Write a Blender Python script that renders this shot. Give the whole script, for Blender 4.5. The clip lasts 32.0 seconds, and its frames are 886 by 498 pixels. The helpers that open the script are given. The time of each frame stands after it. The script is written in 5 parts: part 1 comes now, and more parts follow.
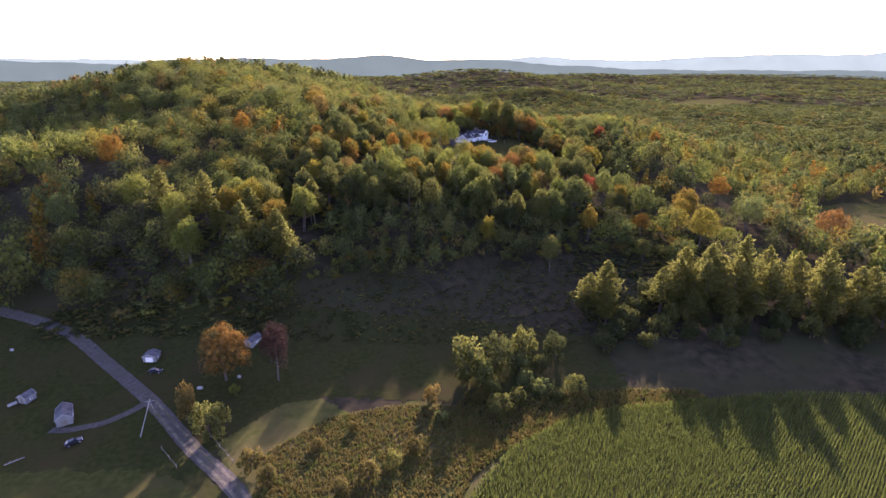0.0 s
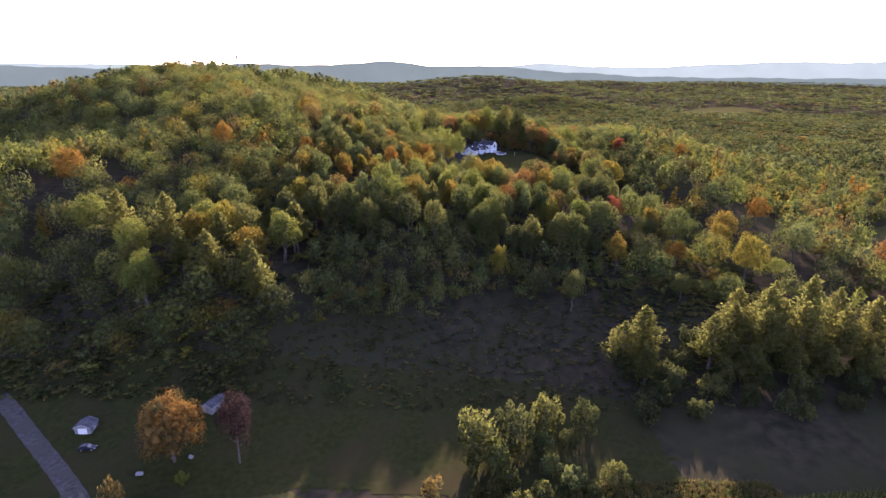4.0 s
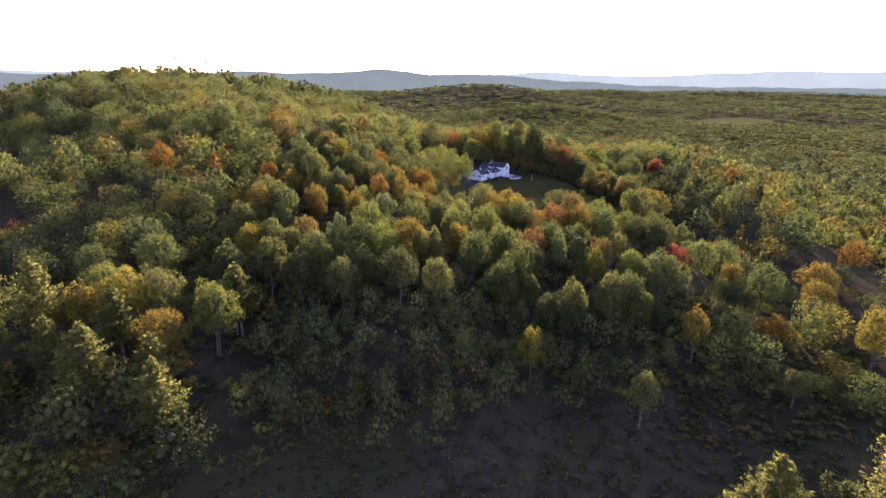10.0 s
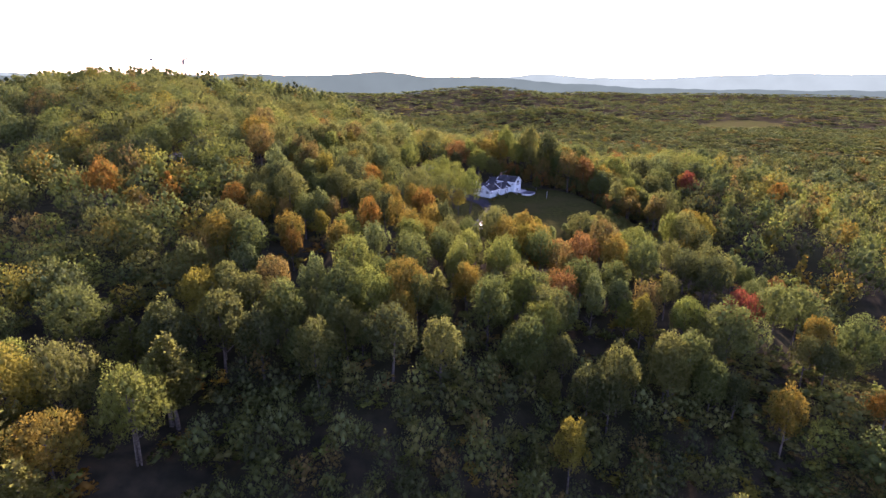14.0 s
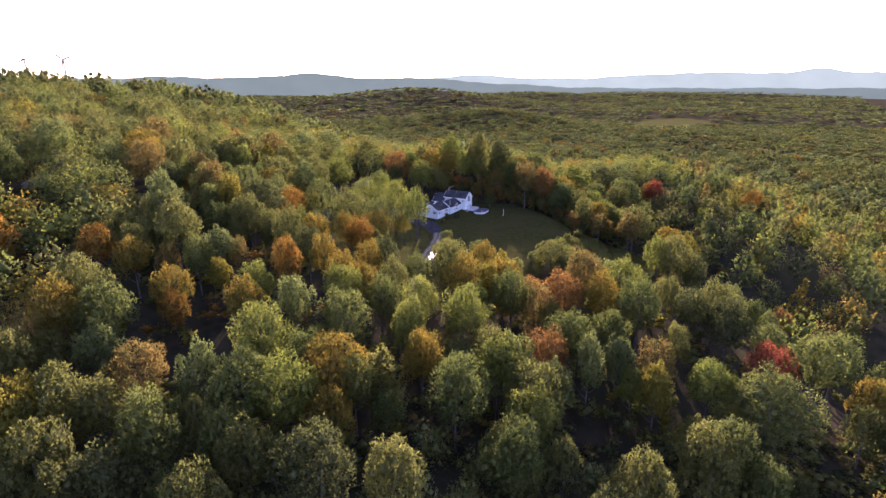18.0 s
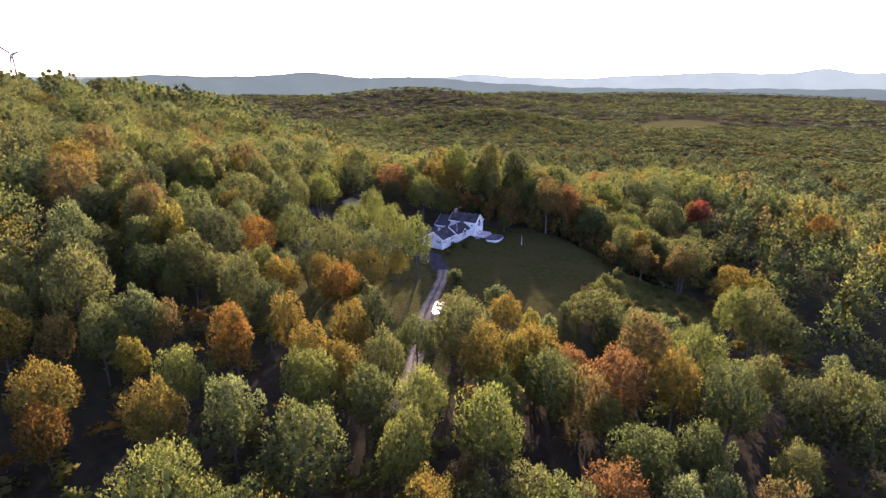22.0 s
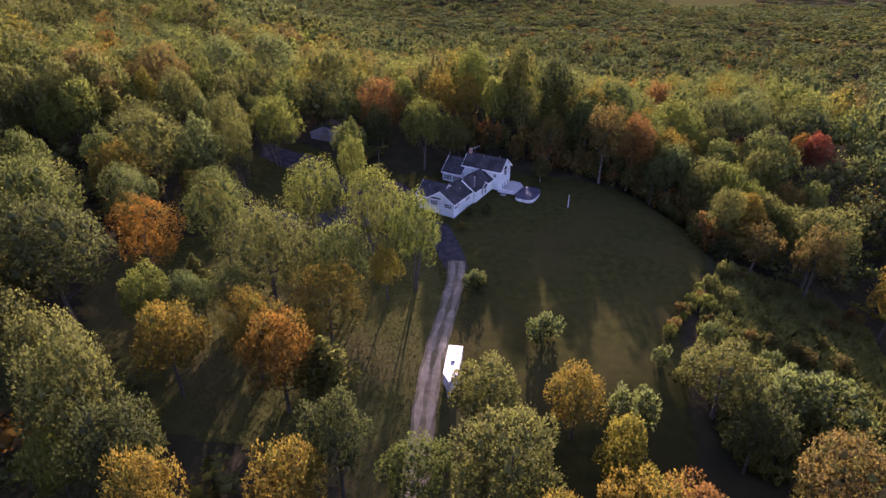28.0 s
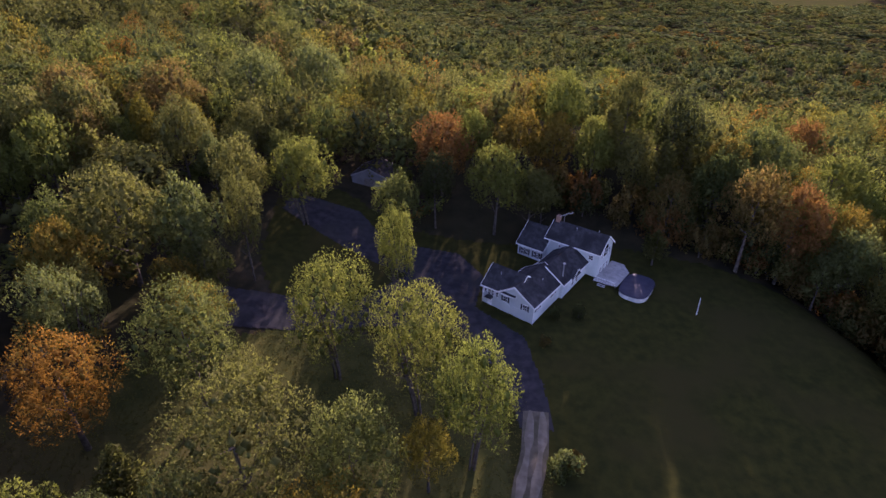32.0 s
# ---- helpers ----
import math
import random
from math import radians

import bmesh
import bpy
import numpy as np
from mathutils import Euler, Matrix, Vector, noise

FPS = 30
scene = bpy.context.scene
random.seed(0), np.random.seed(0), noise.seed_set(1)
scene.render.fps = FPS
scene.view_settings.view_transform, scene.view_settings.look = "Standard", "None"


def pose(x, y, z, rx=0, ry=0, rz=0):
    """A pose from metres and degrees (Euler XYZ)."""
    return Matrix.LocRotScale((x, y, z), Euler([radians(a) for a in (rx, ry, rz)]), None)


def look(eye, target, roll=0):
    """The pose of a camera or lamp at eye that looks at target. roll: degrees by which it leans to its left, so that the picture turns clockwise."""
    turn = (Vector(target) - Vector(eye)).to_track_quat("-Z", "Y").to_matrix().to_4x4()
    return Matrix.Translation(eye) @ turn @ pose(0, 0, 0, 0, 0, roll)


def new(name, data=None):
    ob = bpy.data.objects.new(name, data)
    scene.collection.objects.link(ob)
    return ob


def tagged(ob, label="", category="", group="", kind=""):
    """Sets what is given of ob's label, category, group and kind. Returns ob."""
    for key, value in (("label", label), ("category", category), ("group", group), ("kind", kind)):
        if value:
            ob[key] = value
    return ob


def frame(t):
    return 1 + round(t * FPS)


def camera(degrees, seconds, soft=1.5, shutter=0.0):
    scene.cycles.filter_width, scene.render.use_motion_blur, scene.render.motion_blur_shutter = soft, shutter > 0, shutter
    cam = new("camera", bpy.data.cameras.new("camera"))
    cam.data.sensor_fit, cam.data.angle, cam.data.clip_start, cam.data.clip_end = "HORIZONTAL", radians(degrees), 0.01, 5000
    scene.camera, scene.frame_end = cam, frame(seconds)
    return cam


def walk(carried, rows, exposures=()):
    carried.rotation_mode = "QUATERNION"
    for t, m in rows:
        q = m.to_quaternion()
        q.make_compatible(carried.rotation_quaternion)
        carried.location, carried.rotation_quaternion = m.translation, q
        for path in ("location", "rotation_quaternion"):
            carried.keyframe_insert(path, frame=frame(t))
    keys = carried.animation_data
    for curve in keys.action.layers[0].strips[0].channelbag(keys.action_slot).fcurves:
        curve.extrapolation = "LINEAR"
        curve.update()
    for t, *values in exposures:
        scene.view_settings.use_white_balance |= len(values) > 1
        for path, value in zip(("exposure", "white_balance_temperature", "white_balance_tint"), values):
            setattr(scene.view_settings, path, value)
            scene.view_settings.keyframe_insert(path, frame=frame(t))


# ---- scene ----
cam = camera(78.6, 32.0)
EXPOSURE = 2.45
METRES, EYE, TILT, LEAN, TURN = 360.0, 104.0, -18.7, 0.0, 0.0
ROWS = [
    (0.0, 0.0, 0.0, 0.0, 0.0, 0.0, -0.0),
    (0.5, 0.0002, 0.0068, 0.0024, 0.0, -0.0, -0.03),
    (1.0, 0.0005, 0.0161, 0.0055, 0.08, 0.02, -0.07),
    (1.5, 0.0008, 0.0277, 0.009, 0.17, 0.08, -0.13),
    (2.0, 0.0006, 0.0412, 0.013, 0.23, 0.18, -0.2),
    (2.5, 0.0005, 0.0562, 0.0179, 0.28, 0.28, -0.25),
    (3.0, 0.0001, 0.0722, 0.0229, 0.34, 0.41, -0.3),
    (3.5, -0.0001, 0.0885, 0.0282, 0.38, 0.53, -0.34),
    (5.5, -0.0044, 0.155, 0.0505, 0.26, 0.83, -0.44),
    (6.0, -0.0053, 0.1714, 0.0559, 0.22, 0.9, -0.44),
    (6.5, -0.0059, 0.1877, 0.0612, 0.2, 0.96, -0.46),
    (7.0, -0.0068, 0.204, 0.0664, 0.16, 1.02, -0.45),
    (7.5, -0.0077, 0.2204, 0.0713, 0.11, 1.11, -0.43),
    (8.0, -0.0085, 0.2364, 0.0764, 0.06, 1.17, -0.45),
    (8.5, -0.009, 0.2523, 0.0815, 0.03, 1.23, -0.44),
    (9.0, -0.0096, 0.268, 0.087, 0.07, 1.3, -0.44),
    (9.5, -0.0101, 0.2837, 0.0924, 0.08, 1.36, -0.44),
    (10.0, -0.0106, 0.2991, 0.0975, 0.05, 1.44, -0.44),
    (10.5, -0.0112, 0.3141, 0.1027, 0.02, 1.46, -0.45),
    (11.0, -0.0118, 0.329, 0.1074, -0.01, 1.51, -0.43),
    (11.5, -0.0123, 0.3434, 0.1123, -0.02, 1.52, -0.42),
    (12.0, -0.0129, 0.3581, 0.1168, -0.02, 1.58, -0.42),
    (12.5, -0.0136, 0.3727, 0.1217, -0.03, 1.6, -0.42),
    (13.0, -0.0145, 0.3873, 0.1267, -0.03, 1.63, -0.38),
    (13.5, -0.0153, 0.402, 0.1316, -0.03, 1.66, -0.39),
    (15.5, -0.018, 0.4609, 0.152, -1.48, 1.75, 0.24),
    (16.0, -0.0187, 0.476, 0.1571, -4.82, 1.72, 1.56),
    (16.5, -0.0196, 0.4912, 0.1618, -6.38, 1.72, 2.2),
    (17.0, -0.0191, 0.5059, 0.1669, -6.34, 1.69, 2.26),
    (17.5, -0.0184, 0.5207, 0.1718, -6.35, 1.68, 2.24),
    (18.0, -0.0175, 0.5353, 0.1771, -6.33, 1.68, 2.29),
    (18.5, -0.0167, 0.5502, 0.1823, -6.34, 1.62, 2.28),
    (19.0, -0.0157, 0.5652, 0.1872, -6.36, 1.66, 2.26),
    (19.5, -0.0147, 0.5799, 0.1927, -6.39, 1.61, 2.24),
    (20.0, -0.0134, 0.5948, 0.1979, -6.39, 1.61, 2.19),
    (20.5, -0.0122, 0.6099, 0.2031, -6.38, 1.65, 2.21),
    (21.0, -0.0112, 0.6249, 0.2085, -6.42, 1.64, 2.15),
    (21.5, -0.0104, 0.6402, 0.2137, -6.44, 1.64, 2.1),
    (22.0, -0.0091, 0.6554, 0.2189, -6.43, 1.62, 2.1),
    (22.5, -0.0078, 0.6707, 0.2239, -6.41, 1.63, 2.09),
    (23.0, -0.0067, 0.686, 0.2284, -6.45, 1.65, 2.03),
    (23.5, -0.0054, 0.7012, 0.2333, -6.43, 1.63, 2.04),
    (24.0, -0.0038, 0.7161, 0.2382, -6.45, 1.63, 2.05),
    (24.5, -0.0024, 0.731, 0.2433, -6.42, 1.65, 2.06),
    (25.0, -0.0012, 0.7458, 0.2488, -6.41, 1.63, 2.02),
    (25.5, -0.0001, 0.7604, 0.2539, -6.42, 1.65, 1.99),
    (27.5, 0.0035, 0.8173, 0.2744, -6.48, -1.69, 1.93),
    (28.0, 0.0043, 0.8315, 0.2791, -6.53, -10.25, 2.01),
    (28.5, 0.0051, 0.8461, 0.2851, -6.56, -10.64, 1.97),
    (29.0, 0.0061, 0.8604, 0.2902, -6.57, -10.68, 1.95),
    (29.5, 0.0071, 0.8747, 0.2953, -6.54, -10.72, 1.96),
    (30.0, 0.0077, 0.8892, 0.3003, -6.6, -10.76, 1.97),
    (30.5, 0.0085, 0.9036, 0.3051, -6.61, -10.8, 1.99),
    (31.0, 0.0095, 0.9178, 0.3099, -6.62, -10.85, 1.99),
    (31.5, 0.01, 0.9319, 0.3145, -5.96, -10.85, 1.74),
    (32.0, 0.0085, 0.9455, 0.3189, 0.15, -10.84, -0.55),
]
walk(cam, [(t, pose(0, 0, EYE, TILT, LEAN, TURN) @ pose(METRES * x, METRES * y, METRES * z, 90 + pitch, roll, yaw)) for t, x, y, z, yaw, pitch, roll in ROWS],
     exposures=[(0.0, EXPOSURE, 6100, 54), (8.0, EXPOSURE, 6100, 54), (13.0, EXPOSURE - 0.06, 6100, 54), (18.0, EXPOSURE - 0.08, 6100, 54), (25.5, EXPOSURE - 0.12, 6100, 54), (28.0, EXPOSURE - 0.48, 6150, 56), (32.0, EXPOSURE - 0.85, 6150, 54)])

# ---- light ----
SUN_AZ, SUN_EL = radians(13.0), radians(19.0)
to_sun = Vector((math.sin(SUN_AZ) * math.cos(SUN_EL), math.cos(SUN_AZ) * math.cos(SUN_EL), math.sin(SUN_EL)))
world = bpy.data.worlds.new("world")
scene.world = world
world.use_nodes = True
wn = world.node_tree.nodes
sky = wn.new("ShaderNodeTexSky")
sky.sky_type, sky.sun_disc = "NISHITA", False
sky.sun_elevation, sky.sun_rotation = SUN_EL, SUN_AZ
sky.altitude, sky.air_density, sky.dust_density, sky.ozone_density = 200, 0.8, 1.0, 0.2
wn["Background"].inputs["Strength"].default_value = 0.15
world.node_tree.links.new(sky.outputs[0], wn["Background"].inputs["Color"])
lamp = bpy.data.lights.new("sun", "SUN")
lamp.energy, lamp.angle, lamp.color = 5.0, radians(0.6), (1.0, 0.88, 0.70)
sun = new("sun", lamp)
sun.matrix_world = look(to_sun * 900, (0, 0, 0))


# ---- materials ----
def material(name):
    m = bpy.data.materials.new(name)
    m.use_nodes = True
    nt = m.node_tree
    return m, nt, nt.nodes, nt.links


def surface(name, a, b, scale=1.0, rough=0.85, bump=0.0, bump_scale=None, detail=5, metal=0.0, spread=(0.35, 0.65), second=None, second_scale=0.1, space="Object"):
    """A rough procedural surface: two colours mixed by noise at one size, a third colour in broad patches, and a fine relief."""
    m, nt, n, l = material(name)
    p = n["Principled BSDF"]
    co = n.new("ShaderNodeTexCoord")
    tex = n.new("ShaderNodeTexNoise")
    tex.inputs["Scale"].default_value, tex.inputs["Detail"].default_value = scale, detail
    l.new(co.outputs[space], tex.inputs["Vector"])
    ramp = n.new("ShaderNodeValToRGB")
    ramp.color_ramp.elements[0].position, ramp.color_ramp.elements[1].position = spread
    ramp.color_ramp.elements[0].color, ramp.color_ramp.elements[1].color = (*a, 1), (*b, 1)
    l.new(tex.outputs["Fac"], ramp.inputs["Fac"])
    out = ramp.outputs["Color"]
    if second:
        t2 = n.new("ShaderNodeTexNoise")
        t2.inputs["Scale"].default_value, t2.inputs["Detail"].default_value = second_scale, 4
        l.new(co.outputs[space], t2.inputs["Vector"])
        r2 = n.new("ShaderNodeMapRange")
        r2.inputs[1].default_value, r2.inputs[2].default_value = 0.45, 0.65
        l.new(t2.outputs["Fac"], r2.inputs[0])
        mix = n.new("ShaderNodeMix")
        mix.data_type = "RGBA"
        l.new(r2.outputs[0], mix.inputs[0])
        l.new(out, mix.inputs[6])
        mix.inputs[7].default_value = (*second, 1)
        out = mix.outputs[2]
    l.new(out, p.inputs["Base Color"])
    p.inputs["Roughness"].default_value, p.inputs["Metallic"].default_value = rough, metal
    p.inputs["Specular IOR Level"].default_value = 0.25 if rough < 0.9 else 0.0
    if bump:
        t3 = n.new("ShaderNodeTexNoise")
        t3.inputs["Scale"].default_value = bump_scale or scale * 3
        l.new(co.outputs[space], t3.inputs["Vector"])
        bp = n.new("ShaderNodeBump")
        bp.inputs["Strength"].default_value, bp.inputs["Distance"].default_value = 0.6, bump
        l.new(t3.outputs["Fac"], bp.inputs["Height"])
        l.new(bp.outputs[0], p.inputs["Normal"])
    return m


def foliage(name, a, b, through_light, amount=0.44, coloured_patch=None):
    """Leaves: a dull front, light coming through from behind, and a colour that wanders from tree to tree and leaf to leaf."""
    m, nt, n, l = material(name)
    n.remove(n["Principled BSDF"])
    info, geo, att = n.new("ShaderNodeObjectInfo"), n.new("ShaderNodeNewGeometry"), n.new("ShaderNodeAttribute")
    att.attribute_name = "tone"
    add = n.new("ShaderNodeMath")
    add.operation = "ADD"
    l.new(info.outputs["Random"], add.inputs[0])
    l.new(att.outputs["Fac"], add.inputs[1])
    isl = n.new("ShaderNodeMath")
    isl.operation = "MULTIPLY_ADD"
    isl.inputs[1].default_value = 0.28
    l.new(geo.outputs["Random Per Island"], isl.inputs[0])
    l.new(add.outputs[0], isl.inputs[2])
    ping = n.new("ShaderNodeMath")
    ping.operation = "PINGPONG"
    ping.inputs[1].default_value = 1.0
    l.new(isl.outputs[0], ping.inputs[0])
    mix = n.new("ShaderNodeMix")
    mix.data_type = "RGBA"
    l.new(ping.outputs[0], mix.inputs[0])
    mix.inputs[6].default_value, mix.inputs[7].default_value = (*a, 1), (*b, 1)
    colour = mix.outputs[2]
    if coloured_patch:
        co, tex, rng = n.new("ShaderNodeTexCoord"), n.new("ShaderNodeTexNoise"), n.new("ShaderNodeMapRange")
        tex.inputs["Scale"].default_value = 0.35
        l.new(co.outputs["Object"], tex.inputs["Vector"])
        l.new(tex.outputs["Fac"], rng.inputs[0])
        rng.inputs[1].default_value, rng.inputs[2].default_value = 0.5, 0.62
        m2 = n.new("ShaderNodeMix")
        m2.data_type = "RGBA"
        l.new(rng.outputs[0], m2.inputs[0])
        l.new(colour, m2.inputs[6])
        m2.inputs[7].default_value = (*coloured_patch, 1)
        colour = m2.outputs[2]
    dif, tra, gls = n.new("ShaderNodeBsdfDiffuse"), n.new("ShaderNodeBsdfTranslucent"), n.new("ShaderNodeBsdfGlossy")
    gain = n.new("ShaderNodeMix")
    gain.data_type, gain.blend_type = "RGBA", "MULTIPLY"
    gain.inputs[0].default_value = 1.0
    l.new(colour, gain.inputs[6])
    gain.inputs[7].default_value = (*through_light, 1)
    l.new(colour, dif.inputs["Color"])
    l.new(gain.outputs[2], tra.inputs["Color"])
    gls.inputs["Roughness"].default_value = 0.7
    gls.inputs["Color"].default_value = (0.6, 0.6, 0.55, 1)
    s1, s2 = n.new("ShaderNodeMixShader"), n.new("ShaderNodeMixShader")
    s1.inputs[0].default_value, s2.inputs[0].default_value = amount, 0.0
    l.new(dif.outputs[0], s1.inputs[1])
    l.new(tra.outputs[0], s1.inputs[2])
    l.new(s1.outputs[0], s2.inputs[1])
    l.new(gls.outputs[0], s2.inputs[2])
    l.new(s2.outputs[0], n["Material Output"].inputs["Surface"])
    return m


THRU = (1.42, 1.50, 0.85)
LEAF = {
    "green": foliage("green_leaves", (0.061, 0.078, 0.027), (0.088, 0.101, 0.034), THRU),
    "olive": foliage("olive_leaves", (0.078, 0.084, 0.029), (0.104, 0.107, 0.036), THRU),
    "lime": foliage("yellow_green_leaves", (0.091, 0.111, 0.028), (0.123, 0.133, 0.034), THRU),
    "sage": foliage("grey_green_leaves", (0.074, 0.093, 0.038), (0.102, 0.120, 0.046), THRU),
    "dark": foliage("dark_green_leaves", (0.041, 0.049, 0.022), (0.059, 0.067, 0.028), THRU),
    "yellow": foliage("yellow_leaves", (0.116, 0.109, 0.024), (0.144, 0.129, 0.026), (1.5, 1.45, 0.75)),
    "gold": foliage("golden_leaves", (0.131, 0.105, 0.024), (0.163, 0.122, 0.026), (1.5, 1.36, 0.75), coloured_patch=(0.104, 0.101, 0.024)),
    "orange": foliage("orange_leaves", (0.143, 0.085, 0.022), (0.176, 0.100, 0.022), (1.5, 1.3, 0.75), coloured_patch=(0.112, 0.087, 0.022)),
    "rust": foliage("rust_leaves", (0.132, 0.079, 0.029), (0.164, 0.098, 0.034), (1.5, 1.28, 0.75)),
    "brown": foliage("tan_leaves", (0.109, 0.084, 0.030), (0.142, 0.109, 0.038), (1.5, 1.36, 0.8), coloured_patch=(0.085, 0.087, 0.029)),
    "red": foliage("red_leaves", (0.132, 0.045, 0.028), (0.160, 0.058, 0.031), (1.5, 1.15, 0.8)),
    "purple": foliage("purple_brown_leaves", (0.020, 0.015, 0.014), (0.032, 0.023, 0.021), (1.1, 0.95, 0.85)),
    "needle": foliage("pine_needles", (0.078, 0.084, 0.030), (0.110, 0.108, 0.036), THRU, 0.55),
    "grass": foliage("tall_grass", (0.066, 0.066, 0.022), (0.092, 0.082, 0.028), THRU),
    "corn": foliage("corn_leaves", (0.045, 0.061, 0.020), (0.066, 0.078, 0.025), THRU),
    "weed": foliage("dry_weeds", (0.063, 0.061, 0.024), (0.093, 0.080, 0.029), (1.4, 1.35, 0.9), coloured_patch=(0.057, 0.069, 0.020)),
}
LEAF["orangetop"] = foliage("turning_maple_leaves", (0.118, 0.080, 0.026), (0.150, 0.088, 0.027), (1.5, 1.32, 0.75), coloured_patch=(0.088, 0.080, 0.030))
BARK = surface("bark", (0.05, 0.042, 0.035), (0.105, 0.092, 0.078), 2.5, 0.95, 0.04)
PALE_BARK = surface("pale_bark", (0.110, 0.100, 0.090), (0.210, 0.200, 0.180), 3.0, 0.9, 0.02)
FLOOR = surface("woodland_floor", (0.019, 0.018, 0.012), (0.039, 0.032, 0.019), 0.25, 0.95, 0.15, 1.2, second=(0.027, 0.027, 0.013), second_scale=0.03)
LAWN = surface("lawn_grass", (0.021, 0.023, 0.008), (0.034, 0.034, 0.010), 0.6, 0.95, 0.05, 6, second=(0.033, 0.030, 0.011), second_scale=0.07)
# Yard grass, its colour taken down for the hill's shade lying there.
YARD = surface("shaded_yard_grass", (0.017, 0.021, 0.007), (0.027, 0.029, 0.010), 0.6, 0.95, 0.05, 6, second=(0.028, 0.025, 0.011), second_scale=0.06)
MEADOW = surface("meadow_grass", (0.034, 0.039, 0.012), (0.054, 0.054, 0.017), 0.35, 0.95, 0.08, 4, second=(0.054, 0.047, 0.020), second_scale=0.05)
SOIL = surface("field_soil", (0.060, 0.050, 0.030), (0.105, 0.085, 0.050), 0.8, 0.95, 0.06)
RUT = surface("pale_wheel_rut", (0.105, 0.096, 0.077), (0.165, 0.150, 0.122), 0.9, 0.95, 0.03, 9, second=(0.105, 0.098, 0.075), second_scale=0.3)
# The yard's grass again, painted lighter where sun falls beside the road.
LIT_GRASS = surface("sunlit_mown_grass", (0.026, 0.031, 0.010), (0.040, 0.042, 0.013), 0.5, 0.95, 0.06, 5, second=(0.036, 0.034, 0.013), second_scale=0.08)
GRAVEL = surface("gravel_road", (0.060, 0.055, 0.041), (0.112, 0.100, 0.078), 0.7, 0.95, 0.03, 9, second=(0.056, 0.057, 0.034), second_scale=0.22)
ROADBED = surface("worn_roadbed", (0.040, 0.038, 0.034), (0.072, 0.067, 0.059), 0.8, 0.95, 0.02, 12, second=(0.052, 0.050, 0.040), second_scale=0.2)
ASPHALT = surface("worn_asphalt", (0.022, 0.022, 0.025), (0.042, 0.039, 0.043), 0.7, 0.9, 0.01, 20, second=(0.033, 0.033, 0.033), second_scale=0.15)


# ---- lie of the land ----
# rises and hollows: height, centre, reach across and along, slant
LAND_A = [
    (61.7, -299, 593, 289, 155, -0.13),
    (25.7, 152, 408, 53, 136, -0.43),
    (16.1, -44, 246, 48, 33, -0.51),
    (41.9, -134, 421, 167, 99, 0.62),
    (12.1, 86, 379, 35, 72, -0.11),
    (-10.2, 23, 90, 564, 306, -0.03),
]
LAND_B = [
    (24.9, 61, 511, 177, 73, -0.19),
    (60.6, -189, 825, 156, 229, 0.17),
    (-20.3, 130, 337, 34, 66, 0.28),
    (36.9, -214, 310, 183, 75, 0.13),
    (17.6, 40, 412, 35, 34, 0.02),
    (16.5, 46, 484, 35, 35, 0.15),
]
PLAIN = 9.25


def ground(x, y):
    x, y = np.asarray(x, float), np.asarray(y, float)
    z = PLAIN + 0 * x
    for a, cx, cy, sx, sy, k in LAND_A + LAND_B:
        u, v = (x - cx) / sx, (y - cy) / sy
        z = z + a * np.exp(-(u * u + v * v + 2 * k * u * v))
    # the levelled shelf of the house and its lawn
    d = np.hypot((x - 30) / 46, (y - 422) / 52)
    m = np.clip((1.3 - d) / 0.5, 0, 1)
    m = m * m * (3 - 2 * m)
    z = z * (1 - m) + m * (45.3 + 0.05 * (y - 436) - 0.012 * (x - 17))
    # long low swells in the plain, far off
    far = np.clip((np.hypot(x, y - 150) - 800) / 700, 0, 1)
    z = z + far * (7 * np.sin(x / 340 + 0.6) * np.sin(y / 420) + 4 * np.sin(x / 150 + y / 230))
    for a, cx, cy, sx, sy in ((8, -265, 600, 70, 85), (12.5, -108, 238, 44, 26), (-11.4, -39, 247, 36.7, 24.6), (-4.5, 24, 263, 22, 20), (-4, 100, 252, 26, 20), (72, 130, 2600, 420, 500), (38, 950, 3300, 700, 420), (45, -700, 2300, 420, 500), (30, 250, 1500, 160, 130), (34, 1900, 3700, 900, 300)):
        z = z + a * np.exp(-((x - cx) / sx) ** 2 - ((y - cy) / sy) ** 2)
    return z


def height(x, y):
    return float(ground(x, y))


def mesh_from(name, verts, faces, mats, index=None, tone=None, normals=None):
    """A mesh from numpy arrays; faces is an (n, 3) or (n, 4) array."""
    me = bpy.data.meshes.new(name)
    k = faces.shape[1]
    me.vertices.add(len(verts))
    me.vertices.foreach_set("co", np.ascontiguousarray(verts, np.float32).ravel())
    me.loops.add(faces.size)
    me.loops.foreach_set("vertex_index", np.ascontiguousarray(faces, np.int32).ravel())
    me.polygons.add(len(faces))
    me.polygons.foreach_set("loop_start", np.arange(len(faces), dtype=np.int32) * k)
    for m in mats:
        me.materials.append(m)
    if index is not None:
        me.polygons.foreach_set("material_index", np.ascontiguousarray(index, np.int32))
    if tone is not None:
        me.attributes.new("tone", "FLOAT", "FACE").data.foreach_set("value", np.ascontiguousarray(tone, np.float32))
    me.update(calc_edges=True)
    if normals is not None:
        me.polygons.foreach_set("use_smooth", np.ones(len(me.polygons), bool))
        me.normals_split_custom_set_from_vertices(normals / (np.linalg.norm(normals, axis=1)[:, None] + 1e-9))
    return me


def smooth(me):
    me.polygons.foreach_set("use_smooth", np.ones(len(me.polygons), bool))
    return me


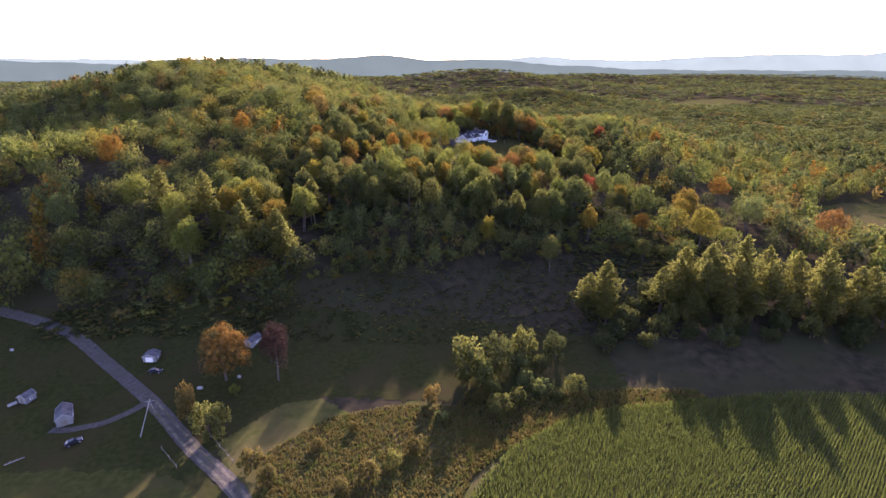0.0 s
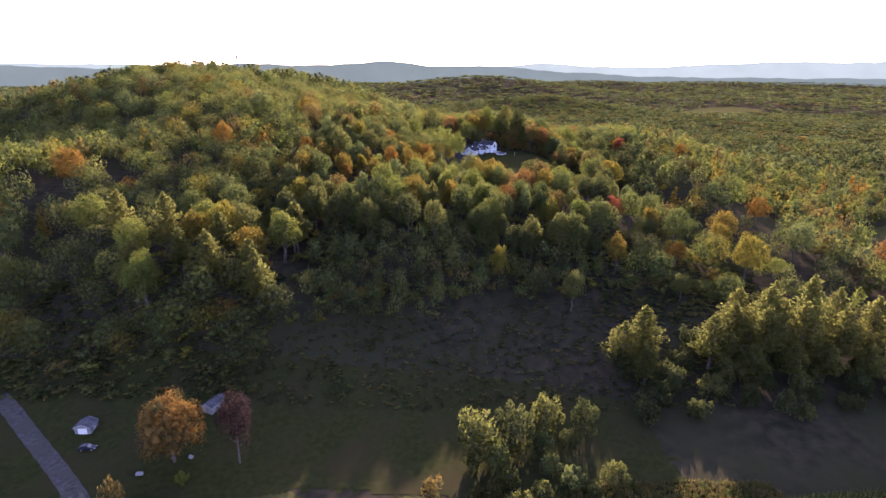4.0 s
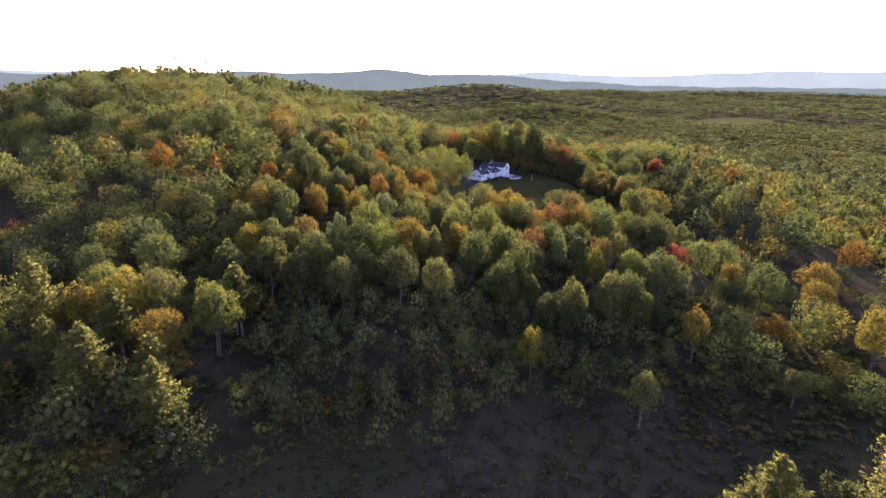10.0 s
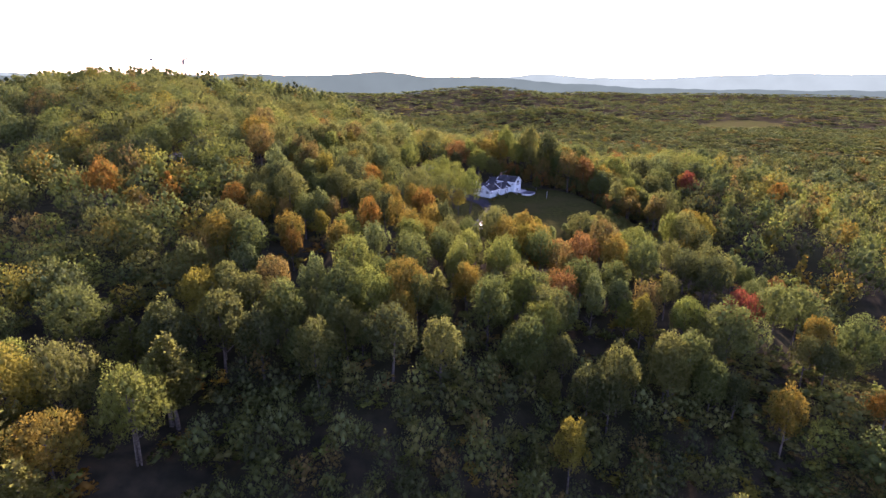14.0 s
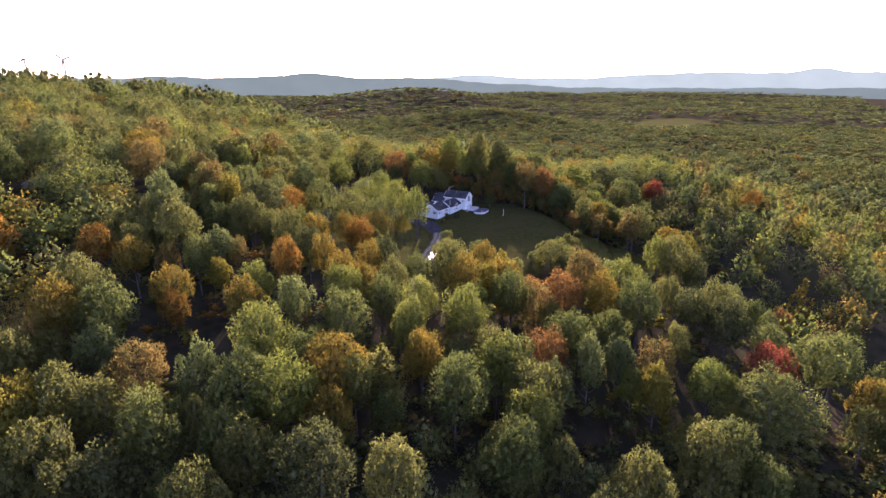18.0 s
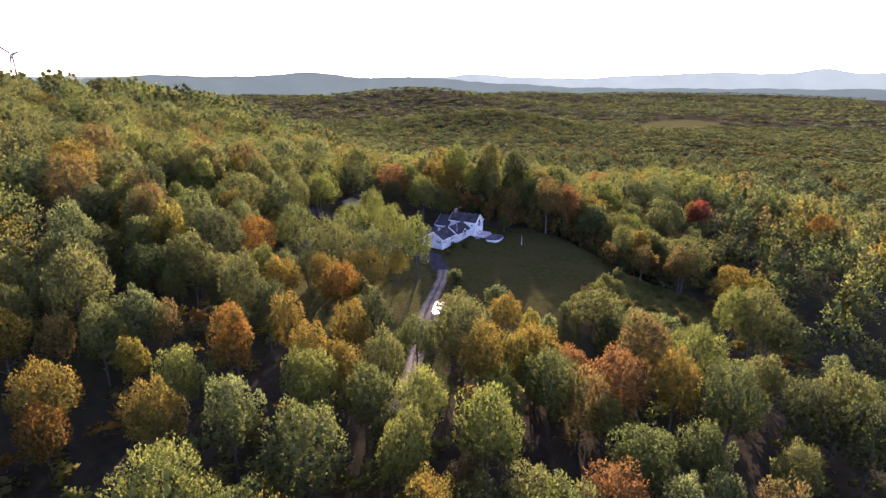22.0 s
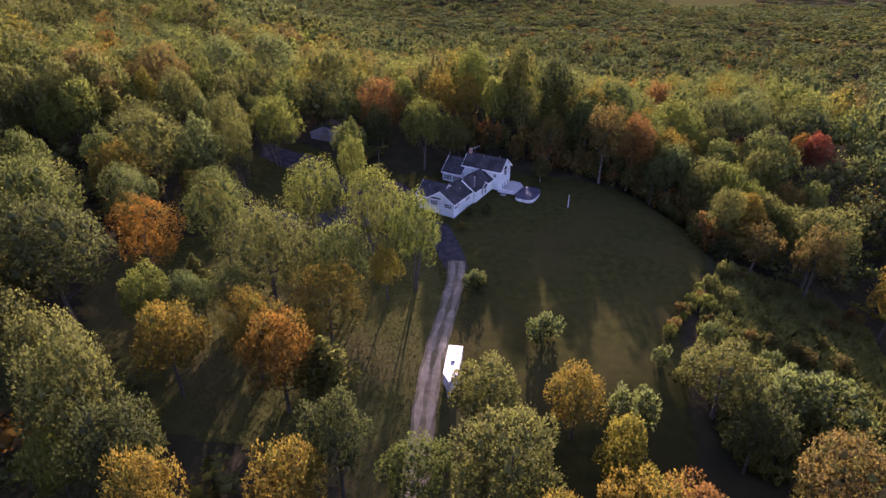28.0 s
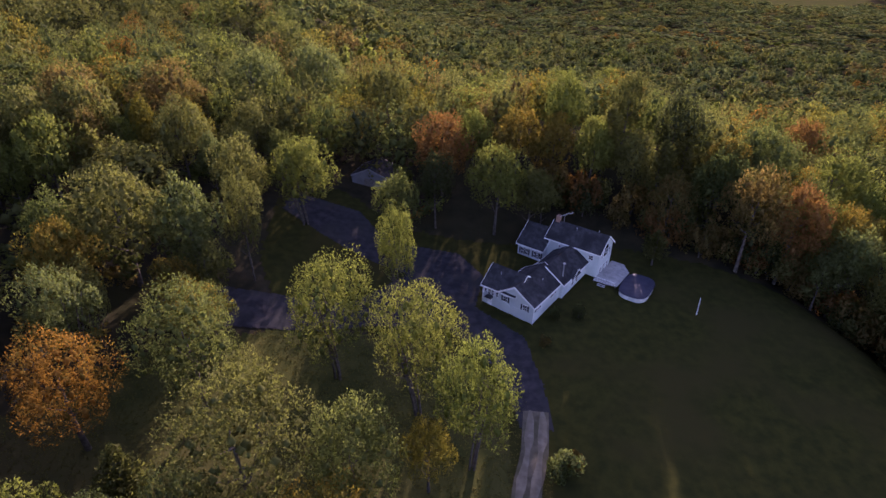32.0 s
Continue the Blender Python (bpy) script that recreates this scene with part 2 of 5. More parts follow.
def inside(poly, x, y):
    """Which of the points x, y lie inside the outline."""
    hit = np.zeros(np.shape(x), bool)
    n = len(poly)
    for i in range(n):
        (x0, y0), (x1, y1) = poly[i], poly[(i + 1) % n]
        with np.errstate(divide="ignore", invalid="ignore"):
            hit ^= ((y0 > y) != (y1 > y)) & (x < (x1 - x0) * (y - y0) / (y1 - y0 + 1e-12) + x0)
    return hit


def graded(lo, hi, a, b, fine, grow):
    """Grid lines: fine steps between a and b, growing outside to lo and hi."""
    v = list(np.arange(a, b + fine, fine))
    s = fine
    while v[-1] < hi:
        s *= grow
        v.append(v[-1] + s)
    s = fine
    while v[0] > lo:
        s *= grow
        v.insert(0, v[0] - s)
    return np.array(v)


gx, gy = graded(-4700, 4700, -150, 160, 4.0, 1.08), graded(-700, 5000, 100, 500, 4.0, 1.08)
X, Y = np.meshgrid(gx, gy)
Z = ground(X, Y)
V = np.stack([X, Y, Z], -1).reshape(-1, 3)
nx, ny = len(gx), len(gy)
I = (np.arange(ny - 1)[:, None] * nx + np.arange(nx - 1)[None, :]).ravel()
land = new("ground", smooth(mesh_from("ground", V, np.stack([I, I + 1, I + nx + 1, I + nx], -1), [FLOOR])))
tagged(land, "dark leaf-littered woodland ground rolling away to a flat plain", "ground", kind="structure")


def drape(name, poly, mat, label, category, step=1.0, lift=0.10, ragged=0.0, kind="structure"):
    """A sheet laid over the ground inside an outline, with a slightly ragged rim."""
    xs, ys = [p[0] for p in poly], [p[1] for p in poly]
    ax, ay = np.arange(min(xs) - 2, max(xs) + 3, step), np.arange(min(ys) - 2, max(ys) + 3, step)
    PX, PY = np.meshgrid(ax, ay)
    cx, cy = PX[:-1, :-1] + step / 2, PY[:-1, :-1] + step / 2
    shake = np.random.default_rng(5).normal(size=(2, *cx.shape)) * ragged * 0.8
    keep = inside(poly, cx + shake[0] + ragged * np.sin(cy * 1.7 + cx * 0.3), cy + shake[1] + ragged * np.sin(cx * 1.3)).ravel()
    n = len(ax)
    i = (np.arange(len(ay) - 1)[:, None] * n + np.arange(n - 1)[None, :]).ravel()[keep]
    v = np.stack([PX, PY, ground(PX, PY) + lift], -1).reshape(-1, 3)
    used, f = np.unique(np.stack([i, i + 1, i + n + 1, i + n], -1), return_inverse=True)
    ob = new(name, smooth(mesh_from(name, v[used], f.reshape(-1, 4), [mat])))
    return tagged(ob, label, category, kind=kind)


def spline(points, step=2.0):
    """Evenly spaced points along a smooth line through the given ones."""
    p = np.array([points[0], *points, points[-1]], float)
    out = []
    for i in range(1, len(p) - 2):
        a, b, c, d = p[i - 1], p[i], p[i + 1], p[i + 2]
        n = max(2, int(np.hypot(*(c - b)) / step))
        for t in np.arange(n) / n:
            out.append(0.5 * (2 * b + (c - a) * t + (2 * a - 5 * b + 4 * c - d) * t * t + (3 * b - a - 3 * c + d) * t ** 3))
    out.append(p[-1])
    return np.array(out)


def track(name, points, width, mat, label, category, lift=0.18, across=6, wobble=0.1, aside=0.0):
    """A road laid along a line, slightly crowned, with an uneven edge."""
    c = spline(points)
    d = np.gradient(c, axis=0)
    d /= np.hypot(d[:, 0], d[:, 1])[:, None]
    nrm = np.stack([d[:, 1], -d[:, 0]], -1)
    rows = []
    for j in range(across + 1):
        s = aside + (j / across - 0.5) * width
        edge = wobble * np.sin(np.arange(len(c)) * 1.9 + j) * (j in (0, across))
        q = c + nrm * (s + edge)[:, None] if np.ndim(s + edge) else c + nrm * s
        rows.append(np.column_stack([q, ground(q[:, 0], q[:, 1]) + lift + 0.06 * (1 - abs(2 * j / across - 1))]))
    v = np.stack(rows, 1).reshape(-1, 3)
    k = across + 1
    i = (np.arange(len(c) - 1)[:, None] * k + np.arange(across)[None, :]).ravel()
    ob = new(name, smooth(mesh_from(name, v, np.stack([i, i + 1, i + k + 1, i + k], -1), [mat])))
    return tagged(ob, label, category, kind="structure")


LAWN_EDGE = [(13, 384), (11, 366), (18, 358), (32, 356), (45, 362), (48, 374), (54, 389), (62, 399), (70, 409), (78, 424), (80, 436), (70, 448), (58, 455), (46, 460), (34, 462), (14, 462), (-6, 466), (-22, 478), (-34, 470), (-32, 448), (-26, 436), (-8, 432), (6, 428), (12, 416), (12, 400)]
ORCHARD_EDGE = [(-46, 390), (-30, 372), (-8, 366), (0, 352), (12, 352), (16, 380), (18, 398), (15, 420), (2, 430), (-20, 434), (-40, 420), (-52, 404)]
FIELD_EDGE = [(2, 100), (10, 116), (20, 129), (37, 141), (55, 147), (84, 150), (115, 153), (150, 152), (176, 149), (178, 120), (176, 86), (60, 84), (-6, 86)]
NEAR_EDGE = [(-58, 118), (-66, 131), (-52, 150), (-40, 153), (-26, 143), (-10, 152), (2, 150), (20, 131), (10, 117), (2, 100), (-20, 80), (-40, 90)]
FAR_CLEARING = [(560, 1380), (640, 1360), (760, 1420), (860, 1560), (840, 1700), (740, 1690), (640, 1560)]
YARD_EDGE = [(-190, 100), (-190, 205), (-150, 205), (-110, 205), (-60, 205), (0, 206), (60, 190), (64, 152), (40, 144), (-4, 152), (-40, 154), (-66, 132), (-62, 118), (-40, 95), (-90, 60)]
drape("lawn", LAWN_EDGE, LAWN, "mown green lawn round the white house", "lawn", step=0.7, ragged=0.25)
drape("grass_under_trees", ORCHARD_EDGE, MEADOW, "rough grass under scattered trees beside the drive", "grass", lift=0.06, ragged=0.5)
drape("farm_yard", YARD_EDGE, YARD, "mown grass round the farm sheds and the meadow behind, toned dark for shade", "grass", step=1.5, ragged=0.6)
drape("scrub_meadow", NEAR_EDGE, MEADOW, "rough weedy meadow beside the country road", "meadow", step=0.5, lift=0.14, ragged=0.2)
drape("field_soil", FIELD_EDGE, SOIL, "bare earth under the corn rows", "field", step=1.5, ragged=0.3)
drape("clearing", [(236, 318), (260, 300), (300, 316), (345, 350), (335, 392), (300, 394), (268, 382), (248, 352)], MEADOW, "pale open meadow among the trees", "meadow", step=2.0, ragged=1.0)
drape("hillside_clearing", [(140, 305), (146, 318), (139, 335), (146, 338), (158, 325), (158, 300)], MEADOW, "small grassy clearing on the wooded slope", "meadow", ragged=0.8)
drape("far_clearing", FAR_CLEARING, MEADOW, "pale open fields far out in the woodland", "field", step=9.0, lift=0.5, ragged=4.0)
track("road", [(0, 40), (-30, 82), (-52, 111), (-72, 129), (-95, 151), (-124, 174), (-143, 188), (-166, 199), (-196, 208)], 4.8, ROADBED, "pale worn country road past the farm", "road")
track("farm_drive", [(-96, 150), (-103, 141), (-112, 137), (-118, 136.6)], 2.8, ROADBED, "short gravel drive to the barn", "drive")
track("driveway", [(-1.6, 344), (1, 352), (7, 380), (10, 391), (13.5, 402), (16.0, 411), (16.6, 416)], 3.7, GRAVEL, "pale gravel driveway up to the house", "driveway")
for s in (-0.85, 0.85):
    track("wheel_track", [(-1.6, 344), (1, 352), (7, 380), (10, 391), (13.5, 402), (16.0, 411), (16.8, 416)], 1.05, RUT, "pale wheel track worn into the gravel driveway", "driveway", lift=0.22, across=3, wobble=0.26, aside=s)
for s in (-1.1, 1.1):
    track("wheel_track", [(0, 40), (-30, 82), (-52, 111), (-72, 129), (-95, 151)], 1.0, GRAVEL, "pale wheel track along the worn country road", "road", lift=0.22, across=2, wobble=0.12, aside=s)
# Lighter sheet covering only the sunlit end of the yard grass.
drape("verge", [(-150, 117), (-112, 119), (-104, 121), (-96, 119), (-88, 121), (-78, 119), (-70, 117), (-52, 100), (-40, 84), (-60, 70), (-150, 90)], LIT_GRASS, "mown green verge beside the country road, its grass toned sunlit", "grass", step=0.6, lift=0.14, ragged=0.4)
drape("forecourt", [(18.9, 412.5), (18.5, 422), (17, 432), (9, 440), (11, 450), (6, 458), (-10, 462), (-16, 470), (-32, 474), (-32, 466), (-20, 458), (-4, 450), (-14, 440), (-36, 438), (-44, 432), (-34, 428), (-10, 434), (4, 434), (12, 424), (14.0, 413.5), (15.2, 411.5), (17.2, 413)], ASPHALT, "dark asphalt forecourt by the garage", "driveway", step=0.3, lift=0.16, ragged=0.05)


# ---- trees ----
rng = np.random.default_rng(7)


def ball(k, r):
    """k directions spread at random over the sphere."""
    d = r.normal(size=(k, 3))
    return d / np.linalg.norm(d, axis=1)[:, None]


def sprays(p, n, size, r, quad=False, wild=0.6, plate=False):
    """Leaf sprays at p: slender tufts that point along n, or (plate) flat fans that face it."""
    k = len(p)
    n = n + wild * r.normal(size=(k, 3))
    n /= np.linalg.norm(n, axis=1)[:, None]
    t = np.cross(n, ball(k, r))
    t /= np.linalg.norm(t, axis=1)[:, None] + 1e-9
    b = np.cross(n, t)
    s = (size * r.uniform(0.6, 1.35, k))[:, None]
    if not plate:
        n, t = t, n
    if quad:
        v = np.stack([p - t * s * 0.6, p + b * s * 0.42 + n * s * 0.12, p + t * s * 0.6 - n * s * 0.1, p - b * s * 0.42 + n * s * 0.12], 1)
        return v.reshape(-1, 3), np.arange(4 * k).reshape(k, 4)
    t = t * r.choice([-0.8, 1.0], (k, 1), p=[0.65, 0.35])
    v = np.stack([p - t * s * 0.45 - b * s * 0.33, p - t * s * 0.3 + b * s * 0.33, p + t * s * 0.72 + n * s * 0.1], 1)
    return v.reshape(-1, 3), np.arange(3 * k).reshape(k, 3)


OCT_V = np.array([(1, 0, 0), (0, 1, 0), (-1, 0, 0), (0, -1, 0), (0, 0, 1), (0, 0, -1)], float)
OCT_F = np.array([(0, 1, 4), (1, 2, 4), (2, 3, 4), (3, 0, 4), (1, 0, 5), (2, 1, 5), (3, 2, 5), (0, 3, 5)])


def lobes(r, count, width=10.0, base=4.5, top=15.0, plump=0.0):
    """Boughs of a broad crown: upright tufts of leaf spread unevenly over an egg-shaped head, round one larger heart."""
    out = []
    mid, half = (base + top) / 2, (top - base) / 2
    turn = r.uniform(0, 6.28)
    bulge = r.uniform(0.75, 1.2, 5)
    for i in range(count):
        h = 0.95 - 1.62 * (i + 0.5) / count
        flat = math.sqrt(max(0.0, 1 - h * h))
        a, far = turn + i * 2.4 + r.uniform(-0.5, 0.5), r.uniform(0.5, 1.32)
        far *= np.interp(a % 6.283, np.linspace(0, 6.283, 6), np.append(bulge, bulge[0]))
        size = width * (r.uniform(0.075, 0.155) + plump)
        egg = 1.0 + 0.12 * min(0, h) + (-0.12 * h if h > 0 else 0)
        out.append((np.array([0.37 * width * flat * far * egg * math.cos(a), 0.37 * width * flat * far * egg * math.sin(a), mid + half * 0.78 * h * r.uniform(0.8, 1.18)]),
                    np.array([size, size, size * r.uniform(1.15, 2.0 - 6 * plump)])))
    out.append((np.array([*r.uniform(-0.06, 0.06, 2) * width, mid]), np.array([width * (0.2 + 1.2 * plump), width * (0.2 + 1.2 * plump), half * 0.6])))
    return out


def outward(v, f, n):
    """Turn each leaf so that its face and its shading agree."""
    g = np.cross(v[f[:, 1]] - v[f[:, 0]], v[f[:, 2]] - v[f[:, 0]])
    back = np.einsum("ij,ij->i", g, n[f[:, 0]]) < 0
    f = f.copy()
    f[back] = f[back][:, ::-1]
    return f


def crown_arrays(r, count, per_lobe, size, core=0.74, plate=False, loose=0.7, **kw):
    """Leaf sprays over rounded boughs with a faceted heart in each: places, faces and the way that each leaf mass faces."""
    ls = lobes(r, count, **kw)
    P, N = [], []
    heart = ls[-1][0]
    for c, s in ls:
        d = ball(per_lobe, r)
        d = d[d[:, 2] > -0.75]
        p = c + d * s * r.uniform(0.75, 1.22, (len(d), 1))
        ok = np.ones(len(p), bool)
        for c2, s2 in ls:
            if c2 is not c:
                ok &= np.linalg.norm((p - c2) / s2, axis=1) > 0.72
        P.append(p[ok])
        N.append(d[ok])
    P, N = np.concatenate(P), np.concatenate(N)
    v, f = sprays(P, N + (0, 0, 0.9), size, r, plate=plate)
    q = P - heart
    n = N * 0.7 + 0.6 * q / (np.linalg.norm(q, axis=1)[:, None] + 1e-6) + loose * r.normal(size=P.shape) + (0, 0, 0.15)
    n = np.repeat(n, 3, 0)
    for c, s in ls:
        f = np.concatenate([f, OCT_F + len(v)])
        v = np.concatenate([v, c + OCT_V * s * core * 1.2 * r.uniform(0.85, 1.1, (6, 1))])
        n = np.concatenate([n, OCT_V * 0.7 + 0.3 * (c - heart) / (np.linalg.norm(c - heart) + 1e-6)])
    return v, outward(v, f, n), n


def tube(path, radii, sides=7):
    """A tapering limb along a path."""
    path = np.array(path, float)
    d = np.gradient(path, axis=0)
    d /= np.linalg.norm(d, axis=1)[:, None]
    u = np.cross(d, (0.31, 0.95, 0.1))
    u /= np.linalg.norm(u, axis=1)[:, None]
    w = np.cross(d, u)
    a = np.arange(sides) * 2 * math.pi / sides
    v = path[:, None] + np.array(radii)[:, None, None] * (np.cos(a)[None, :, None] * u[:, None] + np.sin(a)[None, :, None] * w[:, None])
    i = np.arange(len(path) - 1)[:, None] * sides
    j, k = np.arange(sides)[None], (np.arange(sides)[None] + 1) % sides
    return v.reshape(-1, 3), np.stack([i + j, i + k, i + k + sides, i + j + sides], -1).reshape(-1, 4)


def join(parts):
    vs, fs, o = [], [], 0
    for v, f in parts:
        vs.append(v)
        fs.append(f + o)
        o += len(v)
    return np.concatenate(vs), np.concatenate(fs)


def trunk_arrays(r, top=12.0, thick=0.26, limbs=6, spread=3.2, lean=0.5, first=0.3):
    bx, by = r.uniform(-lean, lean, 2)
    h = np.linspace(-0.6, top, 7)
    s = (h + 0.6) / top
    stem = np.column_stack([bx * s ** 1.5 + 0.1 * np.sin(4 * s), by * s ** 1.5 + 0.1 * np.cos(5 * s) - 0.1, h])
    parts = [tube(stem, thick * (1.15 - s) + 0.03, 7)]
    for i in range(limbs):
        z = top * (first + (0.9 - first) * (i + 0.4) / limbs)
        a, ln = i * 2.4 + r.uniform(-0.4, 0.4), spread * r.uniform(0.7, 1.1) * (1.15 - z / top * 0.5)
        o = np.array([np.interp(z, h, stem[:, 0]), np.interp(z, h, stem[:, 1]), z])
        q = np.linspace(0, 1, 4)[:, None]
        d = np.array([math.cos(a), math.sin(a), 0])
        parts.append(tube(o + d * ln * q + np.array([0, 0, 1]) * (ln * 0.75 * q ** 1.3), thick * 0.42 * (1.1 - q[:, 0]) + 0.015, 5))
    return join(parts)


def pine_arrays(r, top=22.0, width=9.0, levels=13, arms=5, along=11, size=0.85, quad=True, first=0.28):
    P, N = [], []
    for i in range(levels):
        h = i / (levels - 1)
        z = top * (first + (0.99 - first) * h)
        ln = width * 0.5 * (1 - h) ** 0.75 * (0.55 + 0.6 * min(1, h * 4)) + 0.35
        for j in range(arms):
            a, L = i * 1.9 + j * 6.283 / arms + r.uniform(-0.45, 0.45), ln * r.uniform(0.55, 1.2)
            k = max(3, int(along * L / (width * 0.5)) + 2)
            q = r.uniform(0.2, 1.05, k)
            side = r.normal(size=k) * 0.16 * L
            P.append(np.column_stack([math.cos(a) * L * q - math.sin(a) * side, math.sin(a) * L * q + math.cos(a) * side, z + 0.22 * L * q ** 2 - 0.12 * L * q + r.normal(size=k) * 0.22]))
            N.append(np.tile((0.25 * math.cos(a), 0.25 * math.sin(a), 1.0), (k, 1)))
    P, N = np.concatenate(P), np.concatenate(N)
    v, f = sprays(P, N * (2.0, 2.0, 0.8), size, r, quad, wild=0.55, plate=quad)
    n = np.repeat(N * (2.2, 2.2, 0.55) + 1.3 * r.normal(size=P.shape), f.shape[1], 0)
    return v, outward(v, f, n), n


def mesh_crown(name, arrays, mat):
    v, f, n = arrays
    return mesh_from(name, v, f, [mat], normals=n)


def crowns(seed, count, boughs, per, size, **kw):
    return [mesh_crown("crown", crown_arrays(np.random.default_rng(seed + i), boughs + i % 3 * 3, per, size, **kw), LEAF["green"]) for i in range(count)]


BROAD = crowns(20, 6, 32, 205, 0.40, core=0.30, base=4.4)
AIRY = crowns(40, 3, 32, 200, 0.34, core=0.18, base=4.0)
TALL = crowns(50, 3, 34, 200, 0.38, core=0.28, width=9.0, base=4.2, top=16.0)
LEAFY = crowns(130, 6, 38, 260, 0.33, core=0.28, base=4.6)
GREAT = crowns(110, 3, 58, 250, 0.29, core=0.28, base=3.6, top=15.0)
HIGH = crowns(150, 4, 44, 320, 0.25, core=0.22, base=4.6, top=15.4)
DOME = crowns(170, 1, 74, 240, 0.25, core=0.42, base=1.2, top=15.2)
WIDE_HIGH = crowns(160, 3, 66, 330, 0.20, core=0.2, base=3.8, top=15.4)
MANY_STEMS = mesh_from("trunk", *join([(lambda a: (a[0] + np.array([0.35 * math.cos(i * 2.1), 0.35 * math.sin(i * 2.1), 0]), a[1]))(trunk_arrays(np.random.default_rng(120 + i), top=12.0, thick=0.13, limbs=4, spread=2.2, lean=2.6, first=0.35)) for i in range(4)]), [BARK])
BROAD_TRUNK = [mesh_from("trunk", *trunk_arrays(np.random.default_rng(60 + i), top=11.0, spread=2.5), [BARK]) for i in range(3)]
PINE = [mesh_crown("crown", pine_arrays(np.random.default_rng(70 + i), levels=20, arms=7, along=36 + i, size=0.66, quad=False), LEAF["needle"]) for i in range(3)]
PINE_TRUNK = [mesh_from("trunk", *trunk_arrays(np.random.default_rng(80 + i), top=20.5, thick=0.3, limbs=9, spread=2.6, lean=0.3, first=0.2), [BARK]) for i in range(2)]
BUSH = [mesh_crown("crown", crown_arrays(np.random.default_rng(90 + i), 16, 140, 0.26, core=0.35, width=4.0, base=0.1, top=3.4), LEAF["olive"]) for i in range(3)]
BUSH_STEM = mesh_from("stems", *trunk_arrays(np.random.default_rng(99), top=2.4, thick=0.07, limbs=7, spread=1.3, first=0.1), [BARK])

KIND = {"green": ("oak_tree", "broad oak with full green leaves", "oak"), "olive": ("ash_tree", "broad tree with dull olive-green leaves", "ash"),
        "lime": ("linden_tree", "leafy tree with bright yellow-green crown", "linden"), "sage": ("poplar_tree", "tall poplar with grey-green shimmering leaves", "poplar"),
        "dark": ("oak_tree", "dense dark green tree in the woodland shade", "oak"), "yellow": ("birch_tree", "birch with leaves turned clear yellow", "birch"),
        "gold": ("maple_tree", "maple with leaves turning golden orange", "maple"), "orange": ("maple_tree", "maple in bright orange autumn leaf", "maple"),
        "rust": ("maple_tree", "wide maple with rusty red-brown autumn leaves", "maple"), "brown": ("beech_tree", "beech with thinning tan-brown autumn leaves", "beech"),
        "red": ("maple_tree", "maple in vivid red autumn leaf", "maple"), "purple": ("plum_tree", "dark purple-leaved plum tree by the yard", "plum"),
        "orangetop": ("maple_tree", "round maple with orange-topped crown by the road", "maple"), "needle": ("pine_tree", "tall white pine with layered green boughs", "pine")}


def plant(name, label, category, group, crown, stem, mat, x, y, scale, turn, sink=0.0):
    root = new(name)
    root.empty_display_size = 0.5
    root.matrix_basis = Matrix.LocRotScale((x, y, height(x, y) - sink), Euler((0, 0, turn)), Vector(scale))
    tagged(root, label, category, group)
    for part_name, me in (("trunk", stem), ("crown", crown)):
        ob = new(part_name, me)
        ob.parent = root
        if part_name == "crown":
            ob.material_slots[0].link = "OBJECT"
            ob.material_slots[0].material = mat
    return root


def tree(colour, x, y, width, tall=None, high=False):
    name, label, category = KIND[colour]
    h = tall or min(max(width * 1.5 + 3.5, 6.0), 21.5) * rng.uniform(0.94, 1.06)
    turn = rng.uniform(0, 6.28)
    if colour == "needle":
        return plant(name, label, category, "white pines", PINE[rng.integers(3)], PINE_TRUNK[rng.integers(2)], LEAF["needle"], x, y, (width / 9, width / 9, h / 22), turn)
    if high:
        return plant(name, label, category, "woodland trees", (WIDE_HIGH[rng.integers(3)] if width > 11 else HIGH[rng.integers(4)]), MANY_STEMS if colour in ("sage", "lime") else BROAD_TRUNK[rng.integers(3)], LEAF[colour], x, y, (width / 10, width / 10 * rng.uniform(0.9, 1.1), h / 15.2), turn)
    if colour == "orangetop":
        return plant(name, label, category, "woodland trees", DOME[0], BROAD_TRUNK[0], LEAF[colour], x, y, (width / 10, width / 10, h / 15.2), turn)
    if width > 12.4:
        return plant(name, label, category, "woodland trees", GREAT[rng.integers(3)], MANY_STEMS if colour in ("sage", "lime") else BROAD_TRUNK[rng.integers(3)], LEAF[colour], x, y, (width / 10, width / 10 * rng.uniform(0.9, 1.1), h / 15.2), turn)
    pool = AIRY if colour in ("brown", "purple") else TALL if colour in ("sage", "yellow") else LEAFY if 285 < y < 475 and -60 < x < 85 else BROAD
    return plant(name, label, category, "woodland trees", pool[rng.integers(len(pool))], BROAD_TRUNK[rng.integers(3)], LEAF[colour], x, y, (width / 10 * rng.uniform(0.9, 1.12), width / 10 * rng.uniform(0.9, 1.12), h / 15.2), turn)


def bush(colour, x, y, width, tall=None, label="rounded wild shrub in the rough grass"):
    h = tall or width * rng.uniform(0.75, 1.0)
    return plant("shrub", label, "shrub", "wild shrubs", BUSH[rng.integers(3)], BUSH_STEM, LEAF[colour], x, y, (width / 4, width / 4, h / 3.4), rng.uniform(0, 6.28))


# the overgrown slope below the lawn
BROOM = [(50, 366), (58, 360), (76, 362), (92, 378), (104, 398), (98, 412), (84, 416), (72, 408), (62, 396), (54, 384)]
